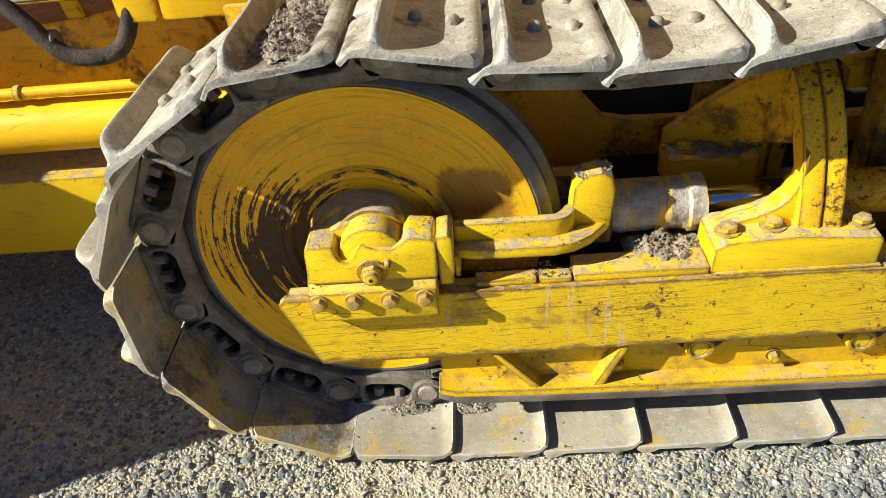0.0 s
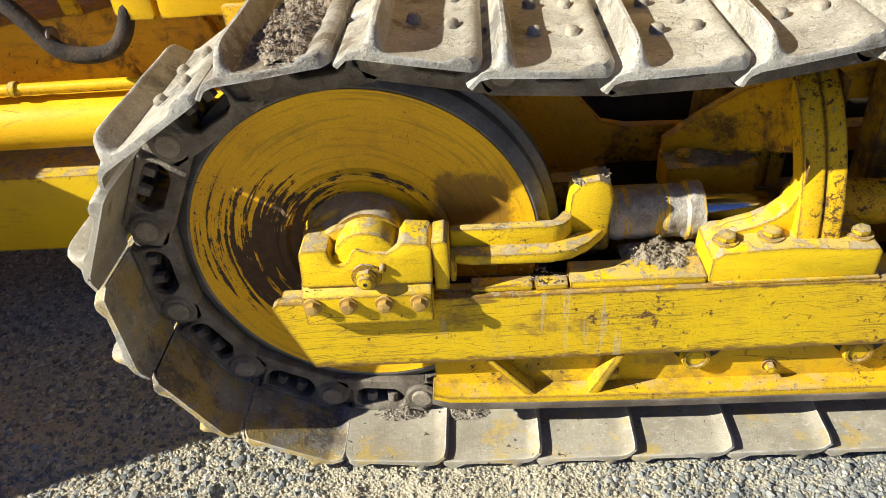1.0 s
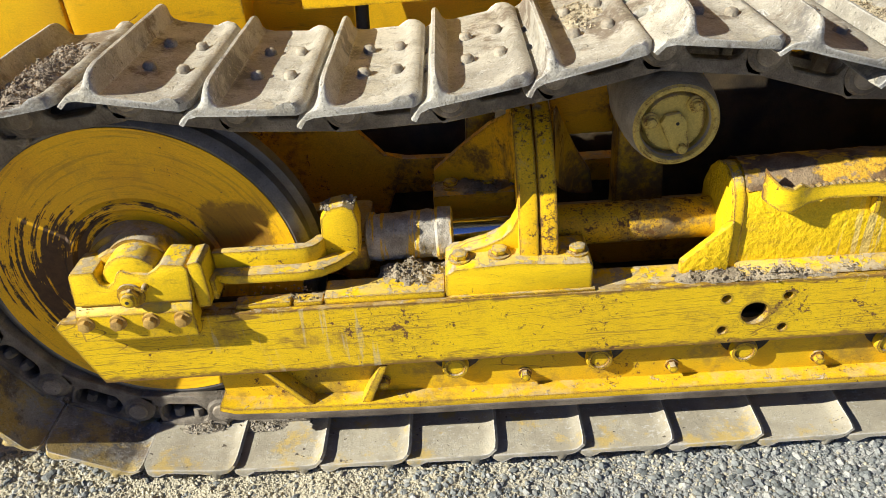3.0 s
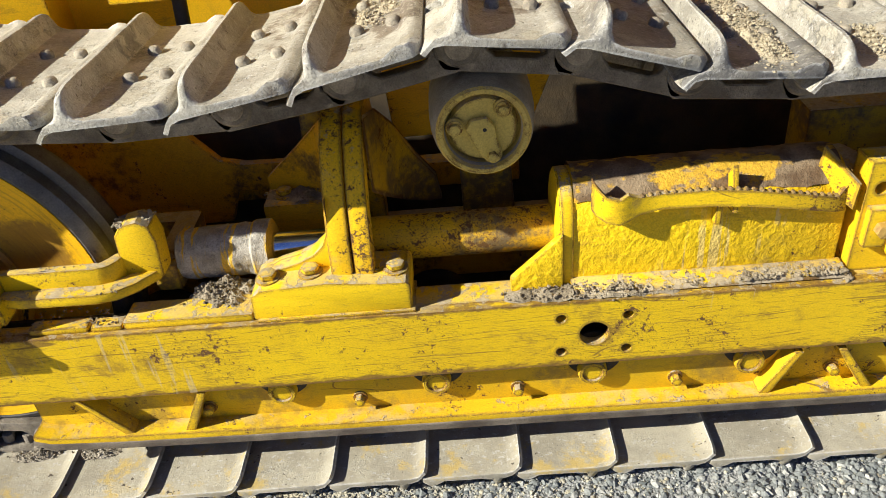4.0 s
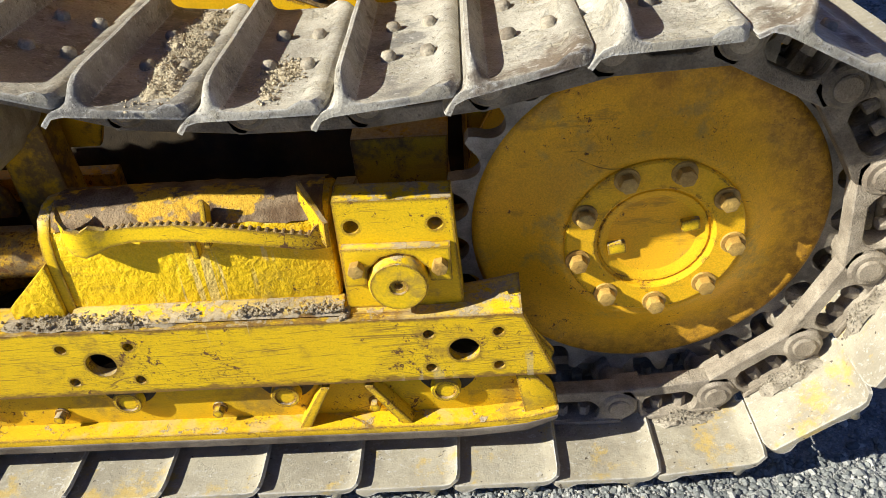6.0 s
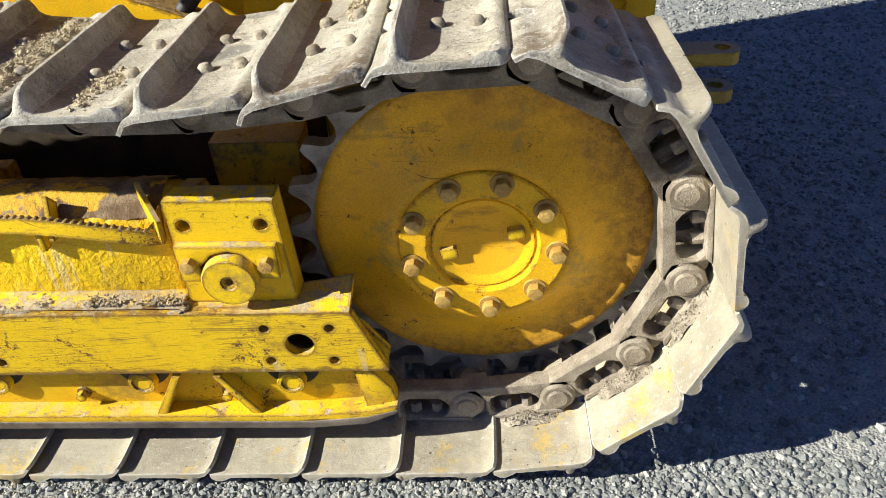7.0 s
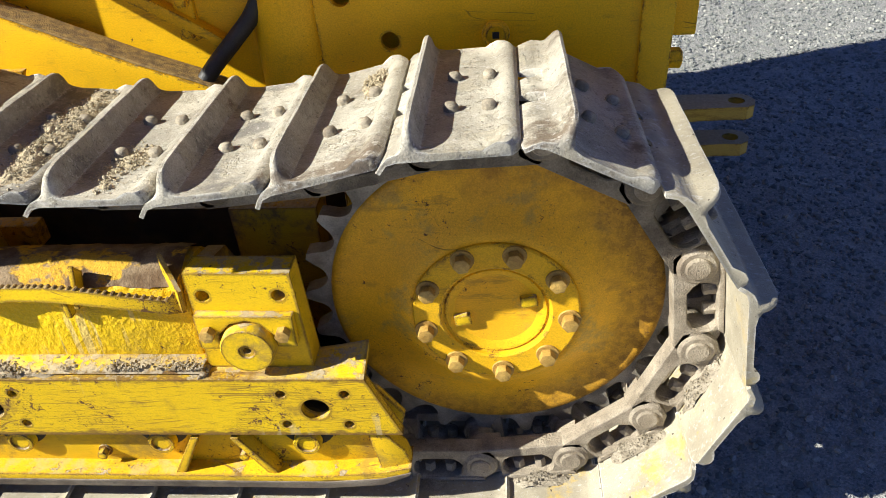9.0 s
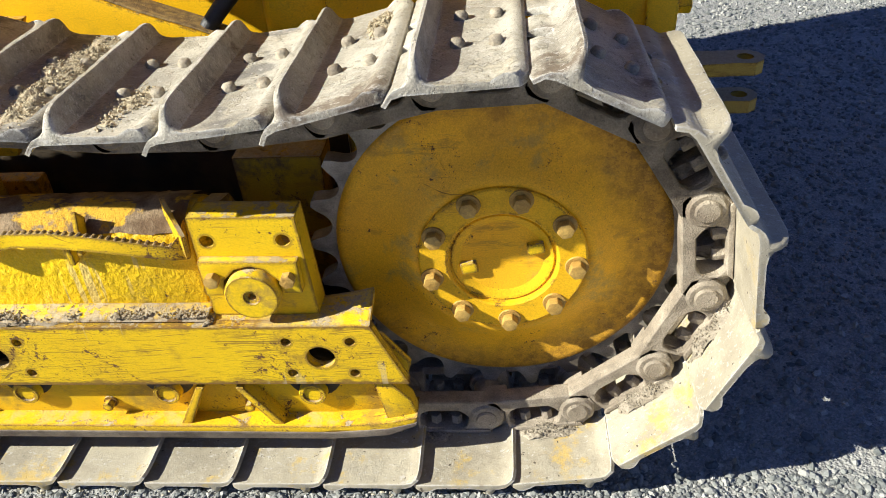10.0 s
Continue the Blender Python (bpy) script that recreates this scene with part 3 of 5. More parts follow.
def build_ground():
    bm = bmesh.new()
    xs = [-400, -90, -25, -8, -3.5] + [-2.2 + 0.014 * i for i in range(200)] + [0.6 + 0.025 * i for i in range(120)] + [3.65 + 0.05 * i for i in range(40)] + [6.2, 9, 25, 90, 400]
    ys = [-400, -90, -25, -8, -3, -1.2, -0.9] + [-0.66 + 0.014 * i for i in range(52)] + [0.08 + 0.045 * i for i in range(85)] + [4.6, 7, 15, 40, 120, 400]
    grid = [[bm.verts.new((x, y, rise(x, y) if -3 < x < 6 and -2 < y < 4.5 else -0.02)) for y in ys] for x in xs]
    for i in range(len(xs) - 1):
        for j in range(len(ys) - 1):
            bm.faces.new((grid[i][j], grid[i + 1][j], grid[i + 1][j + 1], grid[i][j + 1]))
    me = mesh_of("ground", bm, 80)
    me.materials.append(M_GROUND)
    tagged(new("ground", me), "sandy yard ground with loose crushed gravel", "ground", kind="structure")


build_ground()


def scatter(n, x0, x1, y0, y1, lo, hi, seed, keep=None):
    rng = np.random.default_rng(seed)
    out = []
    while len(out) < n:
        x, y = rng.uniform(x0, x1), rng.uniform(y0, y1)
        if keep and rng.random() > keep(x, y):
            continue
        s = lo + (hi - lo) * rng.random() ** 2.6
        out.append((x, y, rise(x, y) + s * 0.15, s))
    return out


def sandy(x, y):
    return min(1.0, max(0.0, 0.6 + 0.9 * noise.noise((x * 1.1 + 0.4, y * 1.1 + 2.0, 0)) + 0.9 * (0.65 - x)))


grey = scatter(34000, -1.3, 3.4, -0.55, 0.02, 0.0025, 0.0105, 5, lambda x, y: max(0.05, 1.0 - sandy(x, y)))
grey += scatter(30000, 2.3, 5.0, -0.5, 3.9, 0.004, 0.014, 6)
grey += scatter(11000, -1.9, -0.35, -0.32, 0.9, 0.003, 0.011, 7)
grey += scatter(2500, -0.2, 2.2, 0.45, 1.1, 0.005, 0.014, 8)
tagged(stones("gravel", grey, M_STONE), "loose blue-grey crushed stone lying over the yard", "gravel", kind="stuff")
tan = scatter(30000, -1.6, 2.2, -0.55, 0.05, 0.0015, 0.0065, 9, lambda x, y: 0.1 + sandy(x, y))
tan += scatter(14000, -1.9, -0.3, -0.3, 0.9, 0.002, 0.008, 10)
tagged(stones("pebbles", tan, M_PEBBLE, seed=4), "small tan pebbles and sandy crumbs on the ground", "gravel", kind="stuff")

# ---- crawler track ----
FRONT = [(-0.132, 0.071), (-0.338, 0.090), (-0.520, 0.186), (-0.624, 0.360), (-0.628, 0.568), (-0.533, 0.750)]
TOP = [(-0.337, 0.868), (-0.128, 0.891), (0.075, 0.851), (0.280, 0.837), (0.483, 0.843), (0.682, 0.875), (0.879, 0.916), (1.074, 0.891), (1.262, 0.832), (1.456, 0.815), (1.651, 0.815), (1.846, 0.835), (2.037, 0.880), (2.233, 0.888), (2.410, 0.797)]
REAR = [(2.515, 0.629), (2.539, 0.430), (2.460, 0.243), (2.306, 0.112)]


def chain_pins():
    """The pins of the track: along the ground from under the sprocket forward, up round the idler, back along the top and down behind."""
    ground = [(2.106 - 0.2035 * k, 0.086 - 0.0015 * k) for k in range(11)]
    return np.array(ground + FRONT + TOP + REAR)


def shoe_mesh(tail, lip=0.064, notch=0.030):
    """One single-grouser shoe; u runs along the chain, v outward, width along y."""
    bm = bmesh.new()
    y0, y1 = -0.058 - MIDDLE, 0.388 - MIDDLE
    ends = [(0.0, 0.02, 0.016), (0.002, 0.30, 0.013), (0.007, 0.60, 0.009), (0.015, 0.80, 0.004), (0.028, 0.93, 0.0), (0.048, 1.0, 0.0)]
    mid = [(-0.12, 0), (-0.072, 0), (-0.066, 1), (-0.040, 1), (-0.034, 0), (0.034, 0), (0.040, 1), (0.066, 1), (0.072, 0), (0.12, 0)]
    st = [(y0 + a, h, c, 0) for a, h, c in ends] + [(y, 1.0 + 0.012 * math.sin(40 * y), 0.0, k) for y, k in mid] + [(y1 - a, h, c, 0) for a, h, c in reversed(ends)]
    rings = []
    for y, h, c, cutin in st:
        g = 0.064 + 0.042 * h
        w = notch * cutin
        outer = [(-lip + c * 0.3 + w, 0.035 + w * 0.5), (0.010 - lip + c * 0.3 + w, 0.0475 + w * 0.3), (-0.040 + w * 0.5, 0.0575), (-0.028, 0.0622), (-0.0190, 0.064 + 0.010 * h), (-0.0130, g - 0.004), (-0.0095, g), (-0.0035, g), (-0.0002, g - 0.004), (0.0042, 0.066 + 0.014 * h), (0.0115, 0.0655), (0.026, 0.0625),
                 (tail - 0.042 - c, 0.0625), (tail - 0.032 - c, 0.0690), (tail - 0.020 - c, 0.0745), (tail - 0.008 - c, 0.0735), (tail - c, 0.066), (tail - c, 0.0515), (0.05, 0.050), (-0.026, 0.0495), (-0.042 + w * 0.5, 0.0455), (0.006 - lip + c * 0.3 + w, 0.031 + w * 0.5)]
        rings.append([bm.verts.new((u, y, v)) for u, v in outer])
    for A, B in zip(rings, rings[1:]):
        for i in range(len(A)):
            j = (i + 1) % len(A)
            bm.faces.new((A[i], A[j], B[j], B[i]))
    bm.faces.new(rings[0])
    bm.faces.new(rings[-1])
    me = mesh_of("track_shoe", bm, 42)
    me.materials.append(M_SHOE)
    return me


def plate(outline, windows, y0, y1):
    """A flat plate in the x-z plane with windows cut through it."""
    bm = bmesh.new()
    edges = []
    for lp in [outline] + windows:
        vs = [bm.verts.new((p[0], y0, p[1])) for p in lp]
        edges += [bm.edges.new((vs[i], vs[(i + 1) % len(vs)])) for i in range(len(vs))]
    bmesh.ops.triangle_fill(bm, edges=edges, use_beauty=True, use_dissolve=False, normal=(0, -1, 0))
    got = bmesh.ops.extrude_face_region(bm, geom=bm.faces[:])
    bmesh.ops.translate(bm, vec=(0, y1 - y0, 0), verts=[v for v in got["geom"] if isinstance(v, bmesh.types.BMVert)])
    bmesh.ops.recalc_face_normals(bm, faces=bm.faces)
    return bm


def link_mesh():
    """One side link: a ground rail along the top, a boss round each pin, an arched window with two nuts, and a foot on the shoe."""
    bm = bmesh.new()
    y = -0.066
    join(bm, rod(0, 0, 0.038, y - 0.016, y + 0.026, seg=32, c=0.006))
    join(bm, rod(0.203, 0, 0.040, y + 0.014, y + 0.048, seg=24, c=0.004))
    side = [(-0.040, -0.014), (-0.032, -0.034), (-0.022, -0.045), (0.190, -0.045), (0.206, -0.030), (0.182, -0.024), (0.160, -0.010), (0.160, 0.020), (0.156, 0.0485), (-0.006, 0.0485), (-0.032, 0.026)]
    hole = [(0.040, 0.004), (0.048, -0.007), (0.062, -0.0180), (0.130, -0.0180), (0.146, -0.010), (0.153, 0.006), (0.152, 0.024), (0.142, 0.036), (0.056, 0.039), (0.045, 0.032), (0.040, 0.018)]
    join(bm, bevel(plate(side, [hole], y - 0.010, y + 0.010), 0.0025, 1, 50))
    join(bm, prism([(-0.022, -0.0458), (0.192, -0.0458), (0.208, -0.032), (0.188, -0.020), (-0.018, -0.020)], y - 0.006, y + 0.028, "y", 0.003))
    join(bm, prism([(0.150, -0.0450), (0.205, -0.0450), (0.230, -0.030), (0.240, 0.0), (0.222, 0.028), (0.180, 0.0485), (0.140, 0.0485), (0.150, 0.026)], y + 0.006, y + 0.044, "y", 0.005))
    join(bm, prism([(-0.004, 0.038), (0.152, 0.038), (0.166, 0.0492), (-0.012, 0.0492)], y - 0.014, y + 0.044, "y", 0.004))
    for u in (0.070, 0.118):
        join(bm, prism([(u + 0.0135 * math.cos(math.pi * k / 3 + 0.3), y + 0.016 + 0.0135 * math.sin(math.pi * k / 3 + 0.3)) for k in range(6)], 0.014, 0.039, "z", 0.002))
    me = mesh_of("link", bm)
    me.materials.append(M_LINK)
    return me


def head_mesh():
    """A worn domed bolt head on a shoe."""
    bm = lathe([(0.0620, 0.0), (0.0620, 0.0130), (0.0700, 0.0128), (0.0745, 0.0098), (0.0760, 0.0050), (0.0762, 0.0)], 0, 0, 7)
    bmesh.ops.rotate(bm, verts=bm.verts, cent=(0, 0, 0), matrix=Matrix.Rotation(radians(90), 3, "X"))
    me = mesh_of("shoe_bolt", bm, 50)
    me.materials.append(M_DOME)
    return me


def build_track():
    track = thing("crawler_track", "dusty steel crawler track of single-grouser shoes round idler and sprocket", "track")
    pins = chain_pins()
    shoe, link, head = shoe_mesh(0.160), link_mesh(), head_mesh()
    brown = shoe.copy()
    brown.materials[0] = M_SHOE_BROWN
    gapped = shoe_mesh(0.165, 0.064, 0.012)
    gapped.materials[0] = M_SHOE_CLAY
    rear = shoe_mesh(0.174, 0.066, 0.012)
    rear.materials[0] = M_SHOE_CLAY
    short_tail = shoe_mesh(0.158, 0.064, 0.012)
    short_tail.materials[0] = M_SHOE_CLAY
    long_tail = shoe_mesh(0.192, 0.064, 0.012)
    stained = shoe.copy()
    stained.materials[0] = M_SHOE_MUDDY
    muddy = gapped.copy()
    muddy.materials[0] = M_SHOE_MUDDY
    far = link.copy()
    far.transform(Matrix.Diagonal((1, -1, 1, 1)))
    far.flip_normals()
    # Dim copies carry painted shade on the top and front links.
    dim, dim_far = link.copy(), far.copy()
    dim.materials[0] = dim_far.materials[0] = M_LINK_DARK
    pin = mesh_of("pin", join(rod(0, 0, 0.0235, -0.088, 0.088, seg=18), rod(0, 0, 0.031, -0.05, 0.05, seg=18)))
    pin.materials.append(M_LINK)
    for i in range(36):
        a, b = pins[i], pins[(i + 1) % 36]
        d = (b - a) / np.hypot(*(b - a))
        tip = math.degrees(math.atan2(-d[1], d[0]))
        m = pose(a[0], MIDDLE, a[1], 0, tip, 0)
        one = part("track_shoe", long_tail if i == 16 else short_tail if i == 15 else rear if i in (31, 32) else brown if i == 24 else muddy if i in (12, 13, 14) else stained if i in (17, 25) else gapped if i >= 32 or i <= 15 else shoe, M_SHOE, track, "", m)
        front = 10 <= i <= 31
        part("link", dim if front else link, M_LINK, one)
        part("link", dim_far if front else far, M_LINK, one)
        part("pin", pin, M_LINK, one)
        for u in (0.049, 0.111):
            for y in (-0.069, 0.064):
                part("shoe_bolt", head, M_BOLT, one, "", Matrix.Translation((u, y, 0)))
    return [pose(pins[i][0], MIDDLE, pins[i][1], 0, math.degrees(math.atan2(-(pins[(i + 1) % 36] - pins[i])[1], (pins[(i + 1) % 36] - pins[i])[0])), 0) for i in range(36)]


SHOES = build_track()


def heap(name, m, u0, u1, y0, y1, height, material, crumb, label, count=900, seed=1):
    """A loose heap of soil lying on a shoe, with crumbs, in the shoe's own frame."""
    rng = np.random.default_rng(seed)

    def top(u, y):
        fu, fy = (u - u0) / (u1 - u0) * 2 - 1, (y - y0) / (y1 - y0) * 2 - 1
        edge = 1 - fu * fu * 0.9 - fy * fy * 0.8 + 0.75 * noise.noise((u * 26, y * 18, seed))
        bumps = 0.70 + 0.55 * noise.noise((u * 45, y * 45, 3 + seed)) + 0.35 * noise.noise((u * 130, y * 130, 5 + seed)) + 0.22 * noise.noise((u * 320, y * 320, 9))
        return edge, height * min(1.0, max(-0.2, edge)) * bumps

    spots = []
    while len(spots) < count:
        u, y = rng.uniform(u0 - 0.01, u1 + 0.01), rng.uniform(y0 - 0.02, y1 + 0.02)
        edge, h = top(u, y)
        if edge < rng.uniform(-0.25, 0.9):
            continue
        s = crumb * (0.3 + 1.2 * rng.random() ** 4)
        p = m @ Vector((u, y, 0.0625 + max(0.0, h) + s * 0.2))
        spots.append((p.x, p.y, p.z, s))
    ob = stones(name, spots, material, seed=seed + 20, flat=0.8)
    bm = bmesh.new()
    bm.from_mesh(ob.data)
    nu, ny = 46, 90
    grid = [[bm.verts.new(m @ Vector((u, y, 0.0605 + top(u, y)[1]))) for y in np.linspace(y0, y1, ny)] for u in np.linspace(u0, u1, nu)]
    for i in range(nu - 1):
        for j in range(ny - 1):
            bm.faces.new((grid[i][j], grid[i + 1][j], grid[i + 1][j + 1], grid[i][j + 1])).smooth = True
    bm.to_mesh(ob.data)
    bm.free()
    return tagged(ob, label, "soil", kind="stuff")


heap("soil_heap", SHOES[17], 0.006, 0.140, -0.205, 0.12, 0.024, M_SOIL, 0.0027, "dark crumbly soil packed on a track shoe", 2800, 1)
heap("sand_heap", SHOES[25], 0.042, 0.148, -0.21, 0.20, 0.014, M_SAND, 0.0021, "dry sandy dirt lying on a track shoe", 2200, 2)
heap("sand_heap", SHOES[28], 0.075, 0.135, 0.06, 0.19, 0.012, M_SAND, 0.0030, "dry sandy dirt lying on a track shoe", 400, 3)
heap("sand_heap", SHOES[22], 0.03, 0.12, -0.04, 0.12, 0.008, M_SAND, 0.0030, "dry sandy dirt lying on a track shoe", 400, 4)
heap("sand_heap", SHOES[26], 0.03, 0.11, -0.19, -0.02, 0.006, M_SAND, 0.0030, "dry sandy dirt lying on a track shoe", 300, 5)


def foot(m):
    """The inner side of a shoe's frame."""
    return m @ Matrix.Translation((0, 0, 0.1105)) @ Matrix.Diagonal((1, 1, -1, 1))


for n, (i, u0, u1, high) in enumerate(((33, 0.005, 0.15, 0.026), (34, -0.01, 0.13, 0.026), (35, -0.01, 0.15, 0.022), (11, 0.00, 0.10, 0.018), (10, 0.04, 0.16, 0.016), (0, 0.09, 0.16, 0.012))):
    heap("mud_heap", foot(SHOES[i]), u0, u1, -0.108, -0.066, high * 0.75, M_TAN_MUD, 0.0024, "dry tan mud packed along a track link's foot", 350, 70 + n)


# ---- idler wheel ----
def build_idler():
    x, z = IDLER
    idler = thing("front_idler", "large yellow front idler scuffed in rings, with dark worn rim", "idler")
    face = [(0.128, 0.0), (0.128, 0.105), (0.122, 0.112), (0.118, 0.150), (0.110, 0.158), (0.110, 0.172), (0.118, 0.180), (0.114, 0.30), (0.104, 0.338), (0.102, 0.346)]
    part("wheel_disc", lathe(face + [(0.222, 0.346), (0.21, 0.1), (0.21, 0)], x, z, 96), M_IDLER, idler)
    rim = [(0.104, 0.346), (0.102, 0.352), (0.108, 0.366), (0.116, 0.374), (0.143, 0.375), (0.147, 0.392), (0.183, 0.392), (0.187, 0.375), (0.214, 0.374), (0.222, 0.366), (0.228, 0.346)]
    part("rim", lathe(rim, x, z, 96), M_RIM, idler, "dark worn steel running rim")
    hub = part("hub", lathe([(0.13, 0.128), (0.085, 0.120), (0.075, 0.108), (0.040, 0.100), (0.034, 0.090), (0.034, 0.0)], x, z, 48), M_GRIMY_SHADE, idler)
    part("axle", rod(x, z, 0.055, 0.0, 0.33), M_DARK, hub)


build_idler()


# ---- drive sprocket ----
def build_sprocket():
    x, z = SPROCKET
    spr = thing("drive_sprocket", "yellow drive sprocket with bare steel teeth and nine-bolt hub flange", "sprocket")
    bm = bmesh.new()
    outer, n = [], 25
    for k in range(n * 14):
        a = 2 * math.pi * k / (n * 14) + 0.10
        f = (k % 14) / 14 * 2 - 1
        rad = 0.394 - 0.048 * math.sqrt(max(0.0, 1 - (f / 0.74) ** 2))
        outer.append((rad * math.cos(a), rad * math.sin(a)))
    lo, hi = [], []
    for y, ring in ((0.1765, lo), (0.214, hi)):
        for p in outer:
            ring.append((bm.verts.new((x + p[0], y, z + p[1])), bm.verts.new((x + 0.33 * math.cos(math.atan2(p[1], p[0])), y, z + 0.33 * math.sin(math.atan2(p[1], p[0]))))))
    m = len(outer)
    for i in range(m):
        j = (i + 1) % m
        bm.faces.new((lo[i][0], lo[j][0], lo[j][1], lo[i][1]))
        bm.faces.new((hi[i][0], hi[i][1], hi[j][1], hi[j][0]))
        bm.faces.new((lo[i][0], hi[i][0], hi[j][0], lo[j][0]))
    part("tooth_ring", bm, M_TOOTH, spr, "bare worn steel ring of rounded teeth")
    prof = [(0.140, 0.0), (0.140, 0.150), (0.1285, 0.170), (0.1285, 0.178), (0.133, 0.190), (0.147, 0.212), (0.161, 0.240), (0.168, 0.268), (0.170, 0.296), (0.168, 0.318), (0.168, 0.329), (0.1715, 0.335), (0.176, 0.3385), (0.215, 0.3385), (0.215, 0)]
    part("disc", lathe(prof, x, z, 96), M_DISC, spr)
    fl = [(0.134, 0.168), (0.125, 0.1665), (0.122, 0.163), (0.122, 0.113), (0.125, 0.109), (0.132, 0.108), (0.134, 0.104), (0.131, 0.101), (0.133, 0.094), (0.144, 0.076), (0.152, 0.050), (0.156, 0.036), (0.162, 0.024), (0.166, 0.008), (0.166, 0.0)]
    flange = part("hub_flange", lathe(fl, x, z, 80), M_HUB, spr)
    head = bolt_mesh("flange_bolt", 0.0175, 0.020)
    head.materials.append(M_TAN_BOLT)
    for k in range(9):
        a = radians(195 + 40 * k)
        part("flange_bolt", head, M_BOLT, flange, "", Matrix.Translation((x + 0.146 * math.cos(a), 0.122, z + 0.146 * math.sin(a))))
    for a in (198, 20):
        part("lug", box(-0.017, 0.017, -0.012, 0.012, -0.012, 0.012, 0.003), M_FRAME, flange, "", pose(x + 0.070 * math.cos(radians(a)), 0.140, z + 0.070 * math.sin(radians(a)), 0, -10, 0))
    # Dark dot painted for the unlit hole at the hub's centre.
    part("centre_mark", rod(x, z, 0.004, 0.1640, 0.170, seg=10, c=0.001), M_DARK, flange)
    part("inner_rim", lathe([(0.214, 0.325), (0.250, 0.318), (0.300, 0.330), (0.316, 0.345), (0.330, 0.345), (0.330, 0.20)], x, z, 72), M_INNER, spr)
    part("final_drive", rod(x, z, 0.24, 0.214, 0.46, seg=40), M_GRIMY_SHADE, spr)


build_sprocket()


# ---- carrier roller ----
def build_carrier():
    x, z = 0.911, 0.769
    roller = thing("carrier_roller", "dusty pale yellow carrier roller with three-bolt end cap", "roller")
    part("shell", lathe([(0.080, 0.066), (0.066, 0.070), (0.064, 0.079), (0.068, 0.083), (0.082, 0.087), (0.110, 0.092), (0.150, 0.095), (0.23, 0.096), (0.24, 0.086), (0.31, 0.086), (0.31, 0)], x, z, 64), M_ROLLER, roller, "grey worn steel roller shell")
    cap = part("end_cap", lathe([(0.098, 0.0665), (0.094, 0.060), (0.084, 0.0585), (0.078, 0.056), (0.078, 0.0)], x, z, 48), M_CREAM, roller)
    part("lip", lathe([(0.098, 0.0665), (0.066, 0.0685), (0.0625, 0.071), (0.0625, 0.078), (0.067, 0.0825)], x, z, 64), M_CREAM, cap)
    boss = [(x - 0.031, z + 0.006), (x - 0.022, z + 0.022), (x + 0.006, z + 0.026), (x + 0.020, z + 0.008), (x + 0.024, z - 0.022), (x + 0.030, z - 0.042), (x + 0.010, z - 0.056), (x - 0.006, z - 0.050), (x - 0.018, z - 0.024)]
    part("boss", prism(boss, 0.064, 0.079, "y", 0.006), M_CREAM, cap)
    part("plug", rod(x + 0.002, z + 0.004, 0.0035, 0.0625, 0.066, seg=10, c=0.001), M_DARK, cap)
    head = bolt_mesh("cap_bolt", 0.0105, 0.010)
    head.materials.append(M_CREAM)
    for dx, dz in ((-0.049, 0.010), (0.035, 0.038), (0.014, -0.047)):
        part("bolt_pad", rod(x + dx, z + dz, 0.0165, 0.068, 0.080, seg=20), M_CREAM, cap)
        part("cap_bolt", head, M_CREAM, cap, "", Matrix.Translation((x + dx, 0.069, z + dz)))
    part("bracket", prism([(x - 0.05, 0.36), (x + 0.07, 0.36), (x + 0.05, z), (x + 0.03, z + 0.03), (x - 0.03, z + 0.03), (x - 0.05, z)], 0.325, 0.40, "y", 0.006), M_GRIMY_SHADE, roller)
    part("spindle", rod(x, z, 0.034, 0.30, 0.36), M_DARK, roller)


build_carrier()


